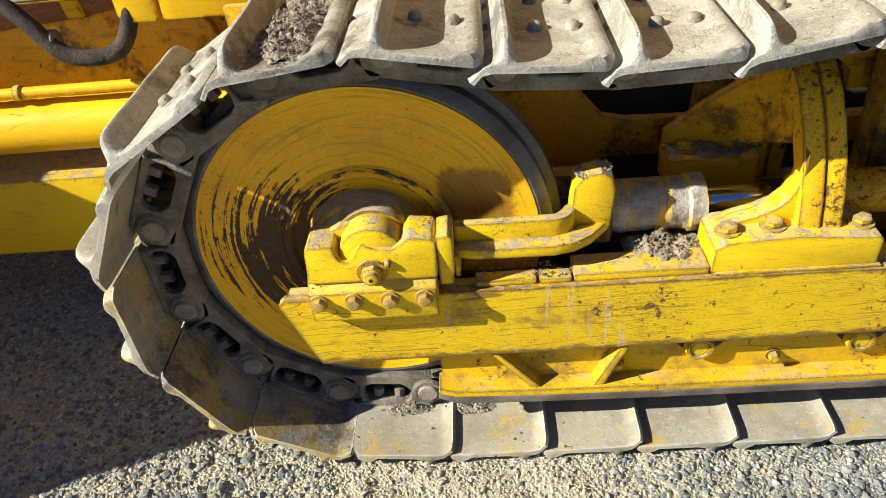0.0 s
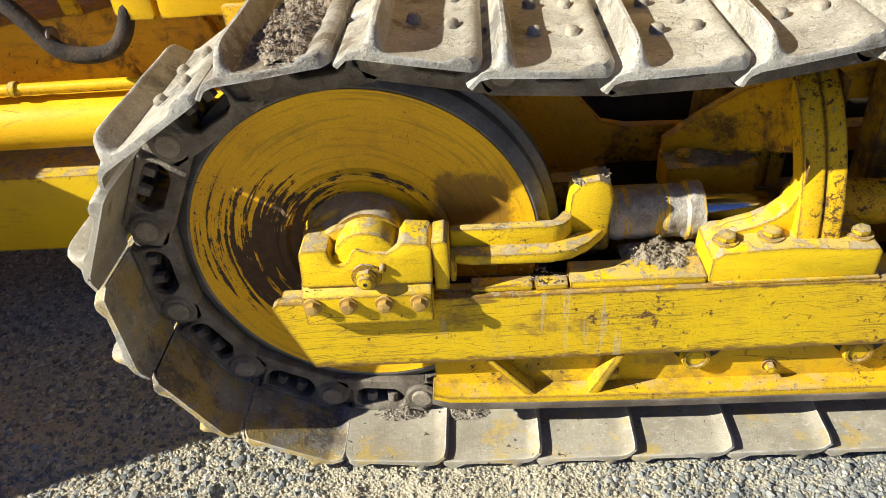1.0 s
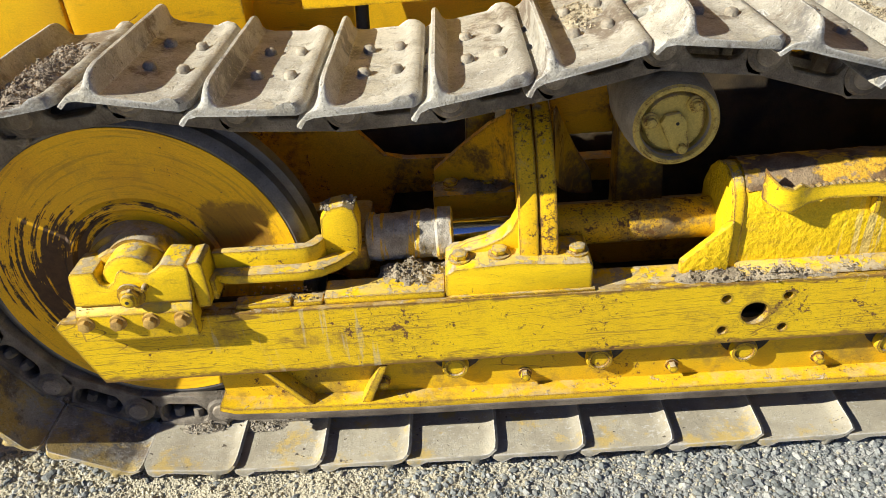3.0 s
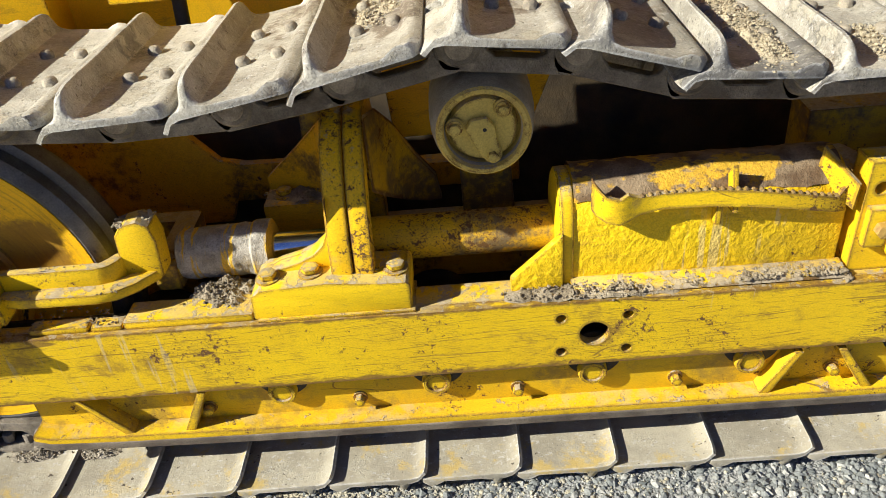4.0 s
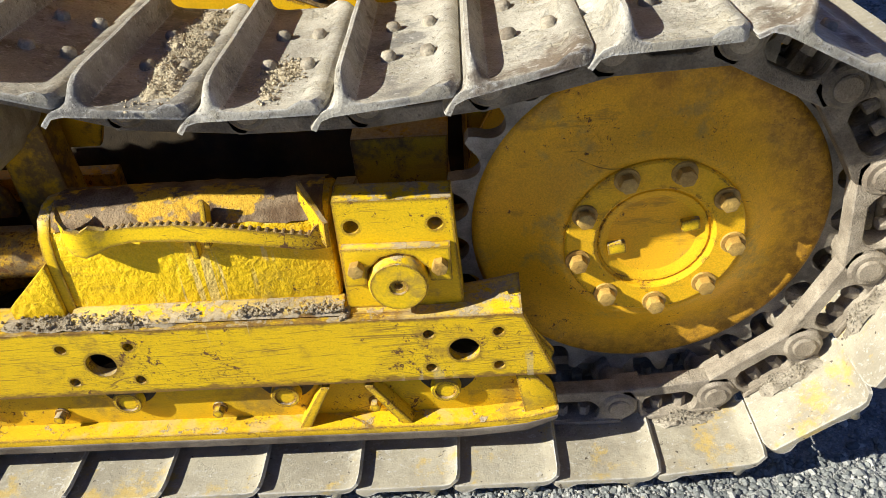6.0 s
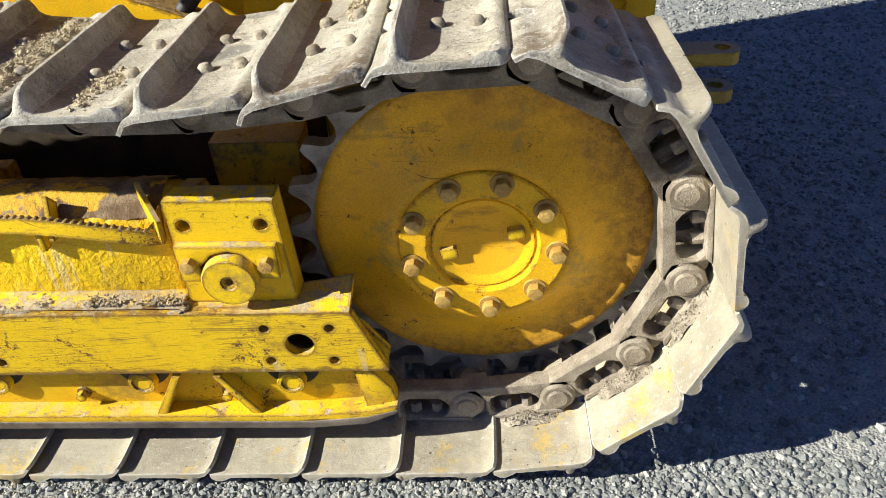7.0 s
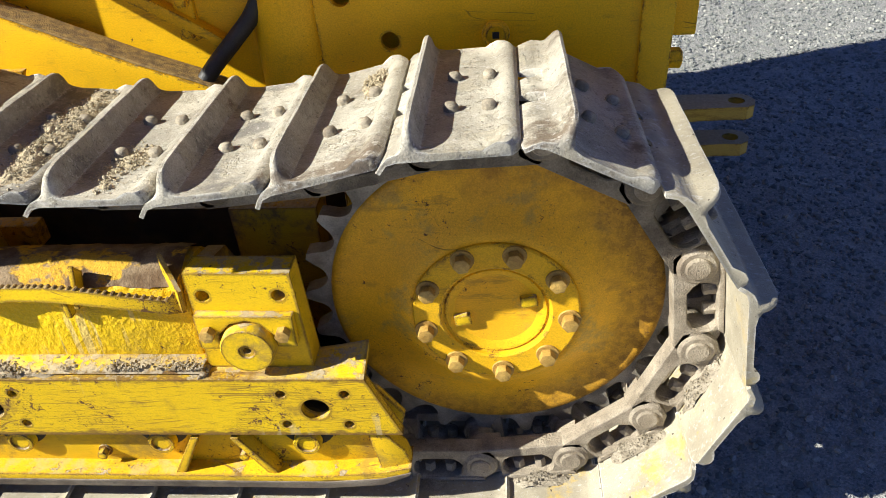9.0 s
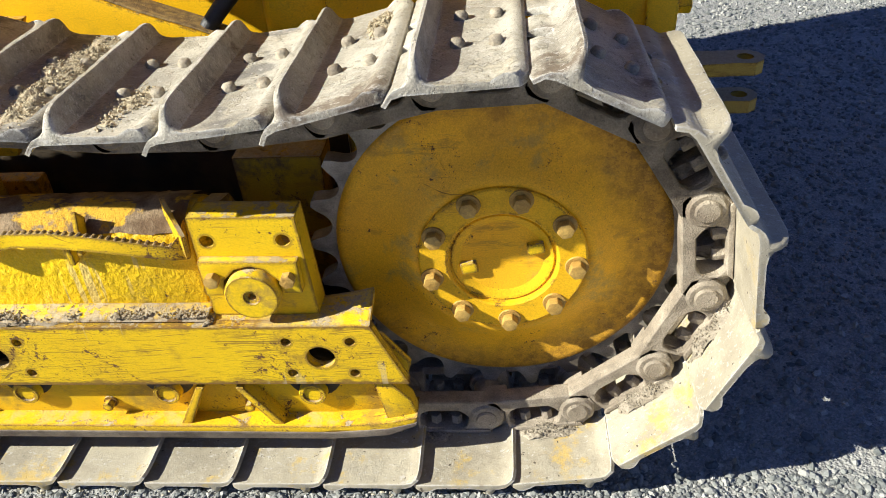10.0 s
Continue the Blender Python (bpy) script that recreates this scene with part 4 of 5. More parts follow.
# ---- track frame ----
def build_frame():
    fr = thing("track_frame", "yellow roller frame with long scratched side beam and bolted guards", "track frame")
    outline = [(-0.392, 0.424), (-0.380, 0.434), (-0.2, 0.434), (0.3, 0.434), (0.9, 0.434), (1.5, 0.434), (1.893, 0.434), (1.957, 0.282), (1.4, 0.278), (0.7, 0.272), (0.2, 0.267), (-0.332, 0.262)]
    holes = []
    for hx in (1.100, 1.786):
        holes += [(hx, 0.353, 0.029)] + [(hx + sx * 0.064, 0.353 + sz * 0.042, 0.0105) for sx in (-1, 1) for sz in (-1, 1)]
    beam = part("side_beam", holed(outline, holes, 0.0, 0.022), M_BEAM, fr, "long scratched yellow side beam with bolt holes")
    part("top_flange", box(0.19, 1.72, 0.022, 0.085, 0.420, 0.4345, 0.003), M_FRAME, beam)
    part("front_flange", box(-0.375, 0.188, 0.022, 0.046, 0.420, 0.4345, 0.003), M_FRAME, beam)
    bm = bmesh.new()
    rows = []
    for k in range(9):
        f = k / 8
        xx = 1.70 + 0.193 * f
        zb = 0.4345 + 0.026 * f * f
        rows.append([bm.verts.new(p) for p in ((xx, 0.0015, 0.4345), (xx, 0.09, zb), (xx, 0.09, zb - 0.02), (xx, 0.0015, 0.420))])
    for A, B in zip(rows, rows[1:]):
        for i in range(4):
            j = (i + 1) % 4
            bm.faces.new((A[i], A[j], B[j], B[i]))
    bm.faces.new(rows[0])
    bm.faces.new(rows[-1])
    part("end_flange", bm, M_FRAME, beam)
    part("end_plate", prism([(1.88, 0.38), (1.905, 0.375), (1.958, 0.30), (1.95, 0.27), (1.88, 0.27)], 0.040, 0.055, "y", 0.003), M_FRAME, beam)
    # Dark sheet behind the beam, coloured as its unlit hollow.
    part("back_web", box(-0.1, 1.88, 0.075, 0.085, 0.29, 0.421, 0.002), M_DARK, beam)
    part("inner_beam", box(0.05, 1.85, 0.330, 0.375, 0.24, 0.44, 0.006), M_GRIMY_SHADE, fr)
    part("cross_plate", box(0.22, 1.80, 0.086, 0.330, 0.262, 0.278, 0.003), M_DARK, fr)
    for x0, x1, z1 in ((0.000, 0.118, 0.448), (0.124, 0.186, 0.446), (0.190, 0.446, 0.452)):
        part("ledge_pad", box(x0, x1, 0.012, 0.078 if x0 > 0.15 else 0.044, 0.434, z1, 0.004), M_FRAME, fr)
    # guard below the beam
    guard = part("roller_guard", box(-0.09, 1.935, 0.040, 0.052, 0.118, 0.285, 0.003), M_GUARD, fr)
    lip = [(-0.098, 0.150), (-0.06, 0.132), (0.10, 0.126), (0.38, 0.122), (1.78, 0.124), (1.90, 0.136), (1.962, 0.166), (1.966, 0.186), (1.90, 0.168), (1.78, 0.155), (0.38, 0.153), (0.10, 0.156), (-0.06, 0.160), (-0.095, 0.172)]
    part("guard_lip", prism(lip, -0.004, 0.060, "y", 0.005), M_GUARD, guard)
    low = [(-0.098, 0.146), (-0.06, 0.128), (0.10, 0.122), (0.38, 0.118), (1.78, 0.120), (1.90, 0.132), (1.962, 0.162), (1.964, 0.172), (1.90, 0.152), (1.78, 0.140), (0.38, 0.138), (0.10, 0.141), (-0.06, 0.147), (-0.097, 0.160)]
    part("worn_edge", prism(low, -0.0065, 0.052, "y", 0.003), M_EDGE, guard, "bare worn steel lower edge")
    part("end_cheek", prism([(1.90, 0.16), (1.965, 0.18), (1.955, 0.22), (1.915, 0.275), (1.88, 0.275)], 0.010, 0.046, "y", 0.004), M_GUARD, guard)
    for xa, xb in ((0.300, 0.245), (0.03, 0.115), (1.515, 1.455), (1.60, 1.665)):
        s = 0.012
        part("rib", prism([(xa - s, 0.262), (xa + s * 0.4, 0.262), (xb + s, 0.152), (xb - s, 0.152)], 0.004, 0.044, "y", 0.003), M_GUARD, guard)
    nut = bolt_mesh("guard_bolt", 0.0118, 0.017)
    nut.materials.append(M_FRAME)
    for bx in (0.287, 0.614, 0.950, 1.279, 1.600):
        part("guard_bolt", nut, M_FRAME, guard, "", Matrix.Translation((bx, 0.040, 0.186)))
    # rollers behind the guard
    for rx in (0.14, 0.455, 0.781, 1.104, 1.424, 1.744):
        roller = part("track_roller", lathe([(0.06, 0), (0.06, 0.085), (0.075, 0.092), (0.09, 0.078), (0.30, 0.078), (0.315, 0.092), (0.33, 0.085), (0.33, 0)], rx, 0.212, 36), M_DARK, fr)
        if rx > 0.2:
            part("roller_cap", lathe([(0.045, 0.031), (0.024, 0.030), (0.020, 0.0275), (0.020, 0.0215), (0.024, 0.0195), (0.024, 0)], rx, 0.226, 32), M_FRAME, roller)
            # Dark disc before the guard, painted as the shade in its cutout.
            part("cap_hole_shade", lathe([(0.041, 0.060), (0.0375, 0.059), (0.0375, 0.0)], rx + 0.004, 0.266, 32), M_DARK, roller)
    return fr


build_frame()


# ---- idler bearing block and fork ----
def build_bearing():
    bb = thing("idler_bearing", "yellow cast idler bearing block bolted on the side beam", "bearing block")
    strip = [(-0.034, 0.408), (-0.034, 0.474), (-0.028, 0.482), (-0.008, 0.500), (0.014, 0.500), (0.014, 0.4345), (-0.004, 0.432), (-0.004, 0.408)]
    part("base_strip", prism(strip, -0.318, -0.072, "x", 0.004), M_FRAME, bb)
    body = [(-0.314, 0.494), (-0.068, 0.494), (-0.066, 0.562), (-0.074, 0.572), (-0.118, 0.576), (-0.130, 0.566)]
    body += [(-0.150, 0.556), (-0.180, 0.560), (-0.205, 0.568), (-0.214, 0.560), (-0.222, 0.544), (-0.236, 0.534), (-0.250, 0.540), (-0.257, 0.556), (-0.259, 0.568), (-0.306, 0.568), (-0.313, 0.560)]
    block = prism(body, -0.026, 0.070, "y", 0.005)
    for v in block.verts:
        if v.co.y < 0.03:
            v.co.y += max(0.0, v.co.z - 0.500) * 0.22
    part("block", block, M_FRAME, bb)
    part("axle_dome", lathe([(-0.006, 0.0), (-0.006, 0.050), (0.0, 0.060), (0.010, 0.062), (0.092, 0.064), (0.092, 0.0)], -0.190, 0.534, 44), M_FRAME, bb)
    part("axle_collar", lathe([(0.050, 0.060), (0.050, 0.068), (0.056, 0.072), (0.098, 0.074)], -0.190, 0.536, 44), M_GRIMY_SHADE, bb)
    nut = part("clamp_nut", bolt_mesh("clamp_nut", 0.0215, 0.014), M_FRAME, bb, "", Matrix.Translation((-0.189, -0.026, 0.517)))
    part("nut_cap", lathe([(-0.027, 0.0), (-0.027, 0.007), (-0.025, 0.0135), (-0.022, 0.015), (-0.015, 0.015)], 0, 0, 20), M_FRAME, nut)
    # Dark disc on the cap's face, standing for the dimple's shade.
    part("nut_dimple", lathe([(-0.0278, 0.0), (-0.0278, 0.004), (-0.026, 0.0045)], 0, 0, 12), M_DARK, nut)
    part("grease_nipple", lathe([(-0.034, 0.0), (-0.034, 0.003), (-0.030, 0.0065), (-0.018, 0.007), (-0.014, 0.0)], -0.158, 0.532, 12), M_FRAME, bb)
    head = bolt_mesh("strip_bolt", 0.0135, 0.013)
    head.materials.append(M_TAN_BOLT)
    for bx in (-0.299, -0.231, -0.162, -0.096):
        part("strip_bolt", head, M_TAN_BOLT, bb, "", Matrix.Translation((bx, -0.034, 0.457)))
    part("end_plate", prism([(-0.066, 0.466), (-0.040, 0.466), (-0.036, 0.500), (-0.036, 0.572), (-0.044, 0.578), (-0.066, 0.574)], -0.012, 0.060, "y", 0.003), M_FRAME, bb)
    part("stop_lug", prism([(-0.036, 0.472), (-0.026, 0.472), (-0.026, 0.520), (-0.036, 0.520)], 0.004, 0.05, "y", 0.002), M_FRAME, bb)
    part("arm_web", prism([(-0.036, 0.050), (0.156, 0.048), (0.180, 0.056), (0.194, 0.072), (0.204, 0.098), (0.182, 0.102), (0.172, 0.084), (0.160, 0.072), (-0.036, 0.070)], 0.498, 0.558, "z", 0.006), M_FRAME, bb)
    part("arm_flange", prism([(-0.036, 0.026), (0.006, 0.017), (0.152, 0.015), (0.192, 0.024), (0.226, 0.046), (0.266, 0.092), (0.240, 0.106), (0.194, 0.074), (0.154, 0.056), (-0.036, 0.056)], 0.496, 0.520, "z", 0.007), M_FRAME, bb)
    part("post", prism([(0.186, 0.50), (0.268, 0.50), (0.276, 0.585), (0.270, 0.620), (0.248, 0.632), (0.216, 0.626), (0.196, 0.60)], 0.084, 0.140, "y", 0.010), M_FRAME, bb)
    part("far_arm", box(-0.10, 0.27, 0.300, 0.345, 0.45, 0.50, 0.006), M_GRIMY_SHADE, bb)
    part("crosshead", box(0.225, 0.280, 0.12, 0.335, 0.44, 0.505, 0.012), M_GRIMY_SHADE, bb)
    return bb


build_bearing()


# ---- recoil rod and yoke ----
def build_recoil():
    rr = thing("recoil_rod", "mud-caked tensioner tube with a short bright chromed rod", "tensioner")
    y, z = 0.180, 0.492
    cover = lathe([(0.275, 0), (0.275, 0.046)] + [(0.28 + 0.006 * k, 0.053 + 0.005 * (k > 25)) for k in range(32)] + [(0.470, 0.048), (0.470, 0)], y, z, 48, "x")
    for v in cover.verts:
        out = Vector((0, v.co.y - y, v.co.z - z))
        if out.length > 0.04:
            p = v.co
            v.co += out.normalized() * (0.0045 * noise.noise(p * 45) + 0.003 * noise.noise(p * 120) + 0.004 * max(0.0, noise.noise(p * 18)))
    part("sleeve", cover, M_SLEEVE, rr, "sleeve caked in dried grey mud")
    part("rod", rod(y, z, 0.030, 0.46, 0.60, "x"), M_CHROME, rr, "bright chromed rod")
    part("tube", rod(y, z, 0.046, 0.64, 1.06, "x", 36), M_TUBE, rr)


def build_yoke():
    yk = thing("frame_yoke", "yellow arched cast yoke bolted on top of the side beam", "bracket")
    base = [(0.447, 0.4365), (0.754, 0.4365), (0.756, 0.494), (0.748, 0.503), (0.700, 0.503), (0.60, 0.512), (0.52, 0.508), (0.470, 0.504), (0.450, 0.490)]
    part("foot", prism(base, 0.010, 0.122, "y", 0.007), M_FRAME, yk)
    part("foot_plate", box(0.455, 0.760, 0.004, 0.10, 0.4345, 0.440, 0.002), M_FRAME, yk)
    outer = [(0.036, 0.495), (0.050, 0.565), (0.076, 0.634), (0.108, 0.686), (0.150, 0.734), (0.198, 0.768), (0.27, 0.776), (0.335, 0.745), (0.372, 0.68), (0.38, 0.44)]
    inner = [(0.335, 0.44), (0.330, 0.65), (0.305, 0.702), (0.265, 0.730), (0.218, 0.724), (0.182, 0.698), (0.146, 0.656), (0.116, 0.608), (0.096, 0.556), (0.086, 0.495)]
    part("arch", prism(outer + inner, 0.606, 0.648, "x", 0.006), M_YOKE, yk)
    part("arch", prism([(a + 0.003, b - 0.002) for a, b in outer + inner], 0.650, 0.688, "x", 0.006), M_YOKE, yk)
    fillet = [(0.462, 0.496), (0.612, 0.496), (0.612, 0.655), (0.611, 0.615), (0.606, 0.585), (0.594, 0.558), (0.572, 0.538), (0.540, 0.523), (0.500, 0.512)]
    part("fillet", prism(fillet, 0.066, 0.116, "y", 0.010), M_FRAME, yk)
    part("inner_foot", box(0.425, 0.620, 0.296, 0.395, 0.44, 0.522, 0.010), M_INNER, yk)
    web = bmesh.new()
    rim = [((0.612, 0.132, 0.640), (0.612, 0.180, 0.768)), ((0.602, 0.220, 0.595), (0.598, 0.222, 0.742)), ((0.570, 0.310, 0.550), (0.566, 0.304, 0.692)), ((0.510, 0.356, 0.525), (0.506, 0.352, 0.624)), ((0.430, 0.372, 0.518), (0.430, 0.370, 0.552))]
    lines = [[web.verts.new(p) for p in (a, b, (b[0], b[1] + 0.024, b[2] - 0.002), (a[0], a[1] + 0.024, a[2]))] for a, b in rim]
    for A, B in zip(lines, lines[1:]):
        for i in range(4):
            j = (i + 1) % 4
            web.faces.new((A[i], A[j], B[j], B[i]))
    web.faces.new(lines[0])
    web.faces.new(lines[-1])
    part("web", web, M_INNER, yk)
    back = bmesh.new()
    rim = [((0.692, 0.150, 0.620), (0.692, 0.156, 0.770)), ((0.712, 0.230, 0.560), (0.706, 0.220, 0.755)), ((0.740, 0.300, 0.510), (0.730, 0.290, 0.690)), ((0.780, 0.340, 0.480), (0.768, 0.330, 0.600)), ((0.815, 0.360, 0.470), (0.806, 0.360, 0.530))]
    lines = [[back.verts.new(p) for p in (a, b, (b[0], b[1] + 0.024, b[2] - 0.002), (a[0], a[1] + 0.024, a[2]))] for a, b in rim]
    for A, B in zip(lines, lines[1:]):
        for i in range(4):
            j = (i + 1) % 4
            back.faces.new((A[i], A[j], B[j], B[i]))
    back.faces.new(lines[0])
    back.faces.new(lines[-1])
    part("back_web", back, M_GRIMY_SHADE, yk)
    nut = bolt_mesh("foot_bolt", 0.0185, 0.012)
    nut.materials.append(M_FRAME)
    for bx, by, bz in ((0.482, 0.050, 0.505), (0.565, 0.052, 0.510), (0.728, 0.055, 0.503), (0.468, 0.342, 0.522), (0.556, 0.340, 0.522)):
        part("foot_bolt", nut, M_FRAME, yk, "", pose(bx, by, bz, -90, 0, 0))


build_recoil()
build_yoke()


# ---- recoil spring housing ----
def build_housing():
    hs = thing("spring_housing", "yellow recoil spring housing in lumpy paint with torn guard strip", "housing")
    prof = [(0.056, 0.434), (0.058, 0.56), (0.066, 0.600), (0.085, 0.628), (0.115, 0.642), (0.145, 0.643), (0.180, 0.630), (0.215, 0.600), (0.245, 0.55), (0.255, 0.44)]
    part("shell", prism(prof, 1.040, 1.562, "x", 0.006), M_ROUGH, hs)
    cap = bmesh.new()
    ridge = [(0.070, 0.612), (0.090, 0.636), (0.116, 0.648), (0.146, 0.649), (0.182, 0.636), (0.218, 0.606)]
    rows = []
    for k in range(45):
        x = 1.068 + 0.0110 * k
        lift = [0.0035 * noise.noise((x * 30, j * 0.9, 4.0)) + 0.0022 * noise.noise((x * 90, j * 2.1, 7.0)) for j in range(6)]
        rows.append([cap.verts.new((x, p[0] - 0.006 * noise.noise((x * 25, 0, 1)) * (j == 0), p[1] + lift[j] + (0.001 if j else -0.010 * abs(noise.noise((x * 18, 3, 3)))))) for j, p in enumerate(ridge)])
    for A, B in zip(rows, rows[1:]):
        for i in range(5):
            cap.faces.new((A[i], A[i + 1], B[i + 1], B[i]))
    part("caked_dirt", cap, M_CAKE, hs, "brown dirt caked on the housing's top")
    part("gusset", prism([(0.945, 0.4345), (1.045, 0.4345), (1.045, 0.556), (1.036, 0.548), (0.945, 0.462)], 0.044, 0.064, "y", 0.004), M_ROUGH, hs)
    part("end_band", prism([(p[0] - 0.004, p[1] + 0.002) for p in prof], 1.044, 1.066, "x", 0.003), M_FRAME, hs)
    part("weld_foot", prism([(0.012, 0.4380), (0.058, 0.4380), (0.060, 0.452), (0.026, 0.446)], 1.06, 1.57, "x", 0.002), M_LEDGE, hs)
    bm = bmesh.new()
    path = [(1.098, 0.056, 0.598, 0.664), (1.104, 0.040, 0.596, 0.655), (1.120, 0.026, 0.588, 0.640), (1.142, 0.022, 0.584, 0.634), (1.158, 0.026, 0.588, 0.642), (1.180, 0.034, 0.596, 0.630), (1.220, 0.036, 0.604, 0.634), (1.300, 0.030, 0.606, 0.638), (1.360, 0.027, 0.602, 0.634), (1.420, 0.026, 0.594, 0.625), (1.480, 0.030, 0.582, 0.612), (1.530, 0.036, 0.570, 0.600), (1.552, 0.046, 0.566, 0.622), (1.556, 0.058, 0.566, 0.640)]
    rows = [[bm.verts.new(p) for p in ((x, y, a), (x, y + 0.002, b), (x, y + 0.012, b), (x, y + 0.010, a))] for x, y, a, b in path]
    for A, B in zip(rows, rows[1:]):
        for i in range(4):
            j = (i + 1) % 4
            bm.faces.new((A[i], A[j], B[j], B[i]))
    bm.faces.new(rows[0])
    bm.faces.new(rows[-1])
    strip = part("guard_strip", bm, M_FRAME, hs, "bent torn yellow strip with a ragged flame-cut edge")
    tooth = mesh_of("torch_tooth", rod(0, 0, 0.0040, -0.006, 0.006, "y", 8, 0.0015))
    tooth.materials.append(M_CUT)
    xs = np.array([p[0] for p in path])
    for k in range(26):
        tx = 1.185 + 0.0138 * k
        part("torch_tooth", tooth, M_CUT, strip, "", Matrix.Translation((tx, np.interp(tx, xs, [p[1] for p in path]) + 0.008, np.interp(tx, xs, [p[3] for p in path]) - 0.0005)))
    tab = bmesh.new()
    fold = [(1.508, 0.092, 0.608), (1.558, 0.034, 0.574), (1.560, 0.033, 0.624), (1.512, 0.088, 0.676)]
    near = [tab.verts.new(p) for p in fold]
    back = [tab.verts.new((x + 0.006, y + 0.005, z)) for x, y, z in fold]
    tab.faces.new(near)
    tab.faces.new(back)
    for k in range(4):
        tab.faces.new((near[k], near[(k + 1) % 4], back[(k + 1) % 4], back[k]))
    part("tab", tab, M_FRAME, hs)
    part("stub", prism([(0.034, 0.585), (0.062, 0.580), (0.085, 0.640), (0.062, 0.668)], 1.346, 1.356, "x", 0.002), M_FRAME, hs)
    part("lower_stub", box(1.318, 1.330, 0.040, 0.062, 0.558, 0.600, 0.003), M_FRAME, hs)
    part("back_cap", prism([(0.10, 0.44), (0.10, 0.62), (0.14, 0.635), (0.20, 0.62), (0.24, 0.56), (0.25, 0.44)], 1.562, 1.60, "x", 0.004), M_GRIMY_SHADE, hs)


def build_bracket():
    br = thing("rear_bracket", "yellow rear bracket plate with two holes and round pin cap", "bracket")
    plate = [(1.577, 0.4345), (1.790, 0.4345), (1.777, 0.662), (1.577, 0.664)]
    part("plate", holed(plate, [(1.604, 0.612, 0.0135), (1.748, 0.612, 0.0135)], 0.037, 0.095), M_FRAME, br)
    keep = [(1.583, 0.500), (1.622, 0.500), (1.626, 0.535), (1.650, 0.560), (1.680, 0.568), (1.708, 0.560), (1.730, 0.535), (1.734, 0.505), (1.772, 0.505), (1.772, 0.577), (1.583, 0.580)]
    part("keeper", prism(keep, 0.016, 0.037, "y", 0.003), M_FRAME, br)
    part("pin_cap", lathe([(0.037, 0.053), (0.004, 0.053), (-0.002, 0.049), (-0.002, 0.016), (0.001, 0.014), (0.002, 0.008), (0.014, 0.007), (0.014, 0)], 1.678, 0.508, 48), M_FRAME, br)
    nut = bolt_mesh("keeper_bolt", 0.0150, 0.018, False)
    nut.materials.append(M_TAN_BOLT)
    for bx in (1.607, 1.752):
        part("keeper_bolt", nut, M_TAN_BOLT, br, "", Matrix.Translation((bx, 0.016, 0.543)))
    part("stop_block", prism([(1.578, 0.645), (1.772, 0.645), (1.768, 0.555), (1.775, 0.44), (1.582, 0.44)], 0.300, 0.395, "y", 0.006), M_GRIMY_SHADE, br, "grimy yellow stop block")


build_housing()
build_bracket()


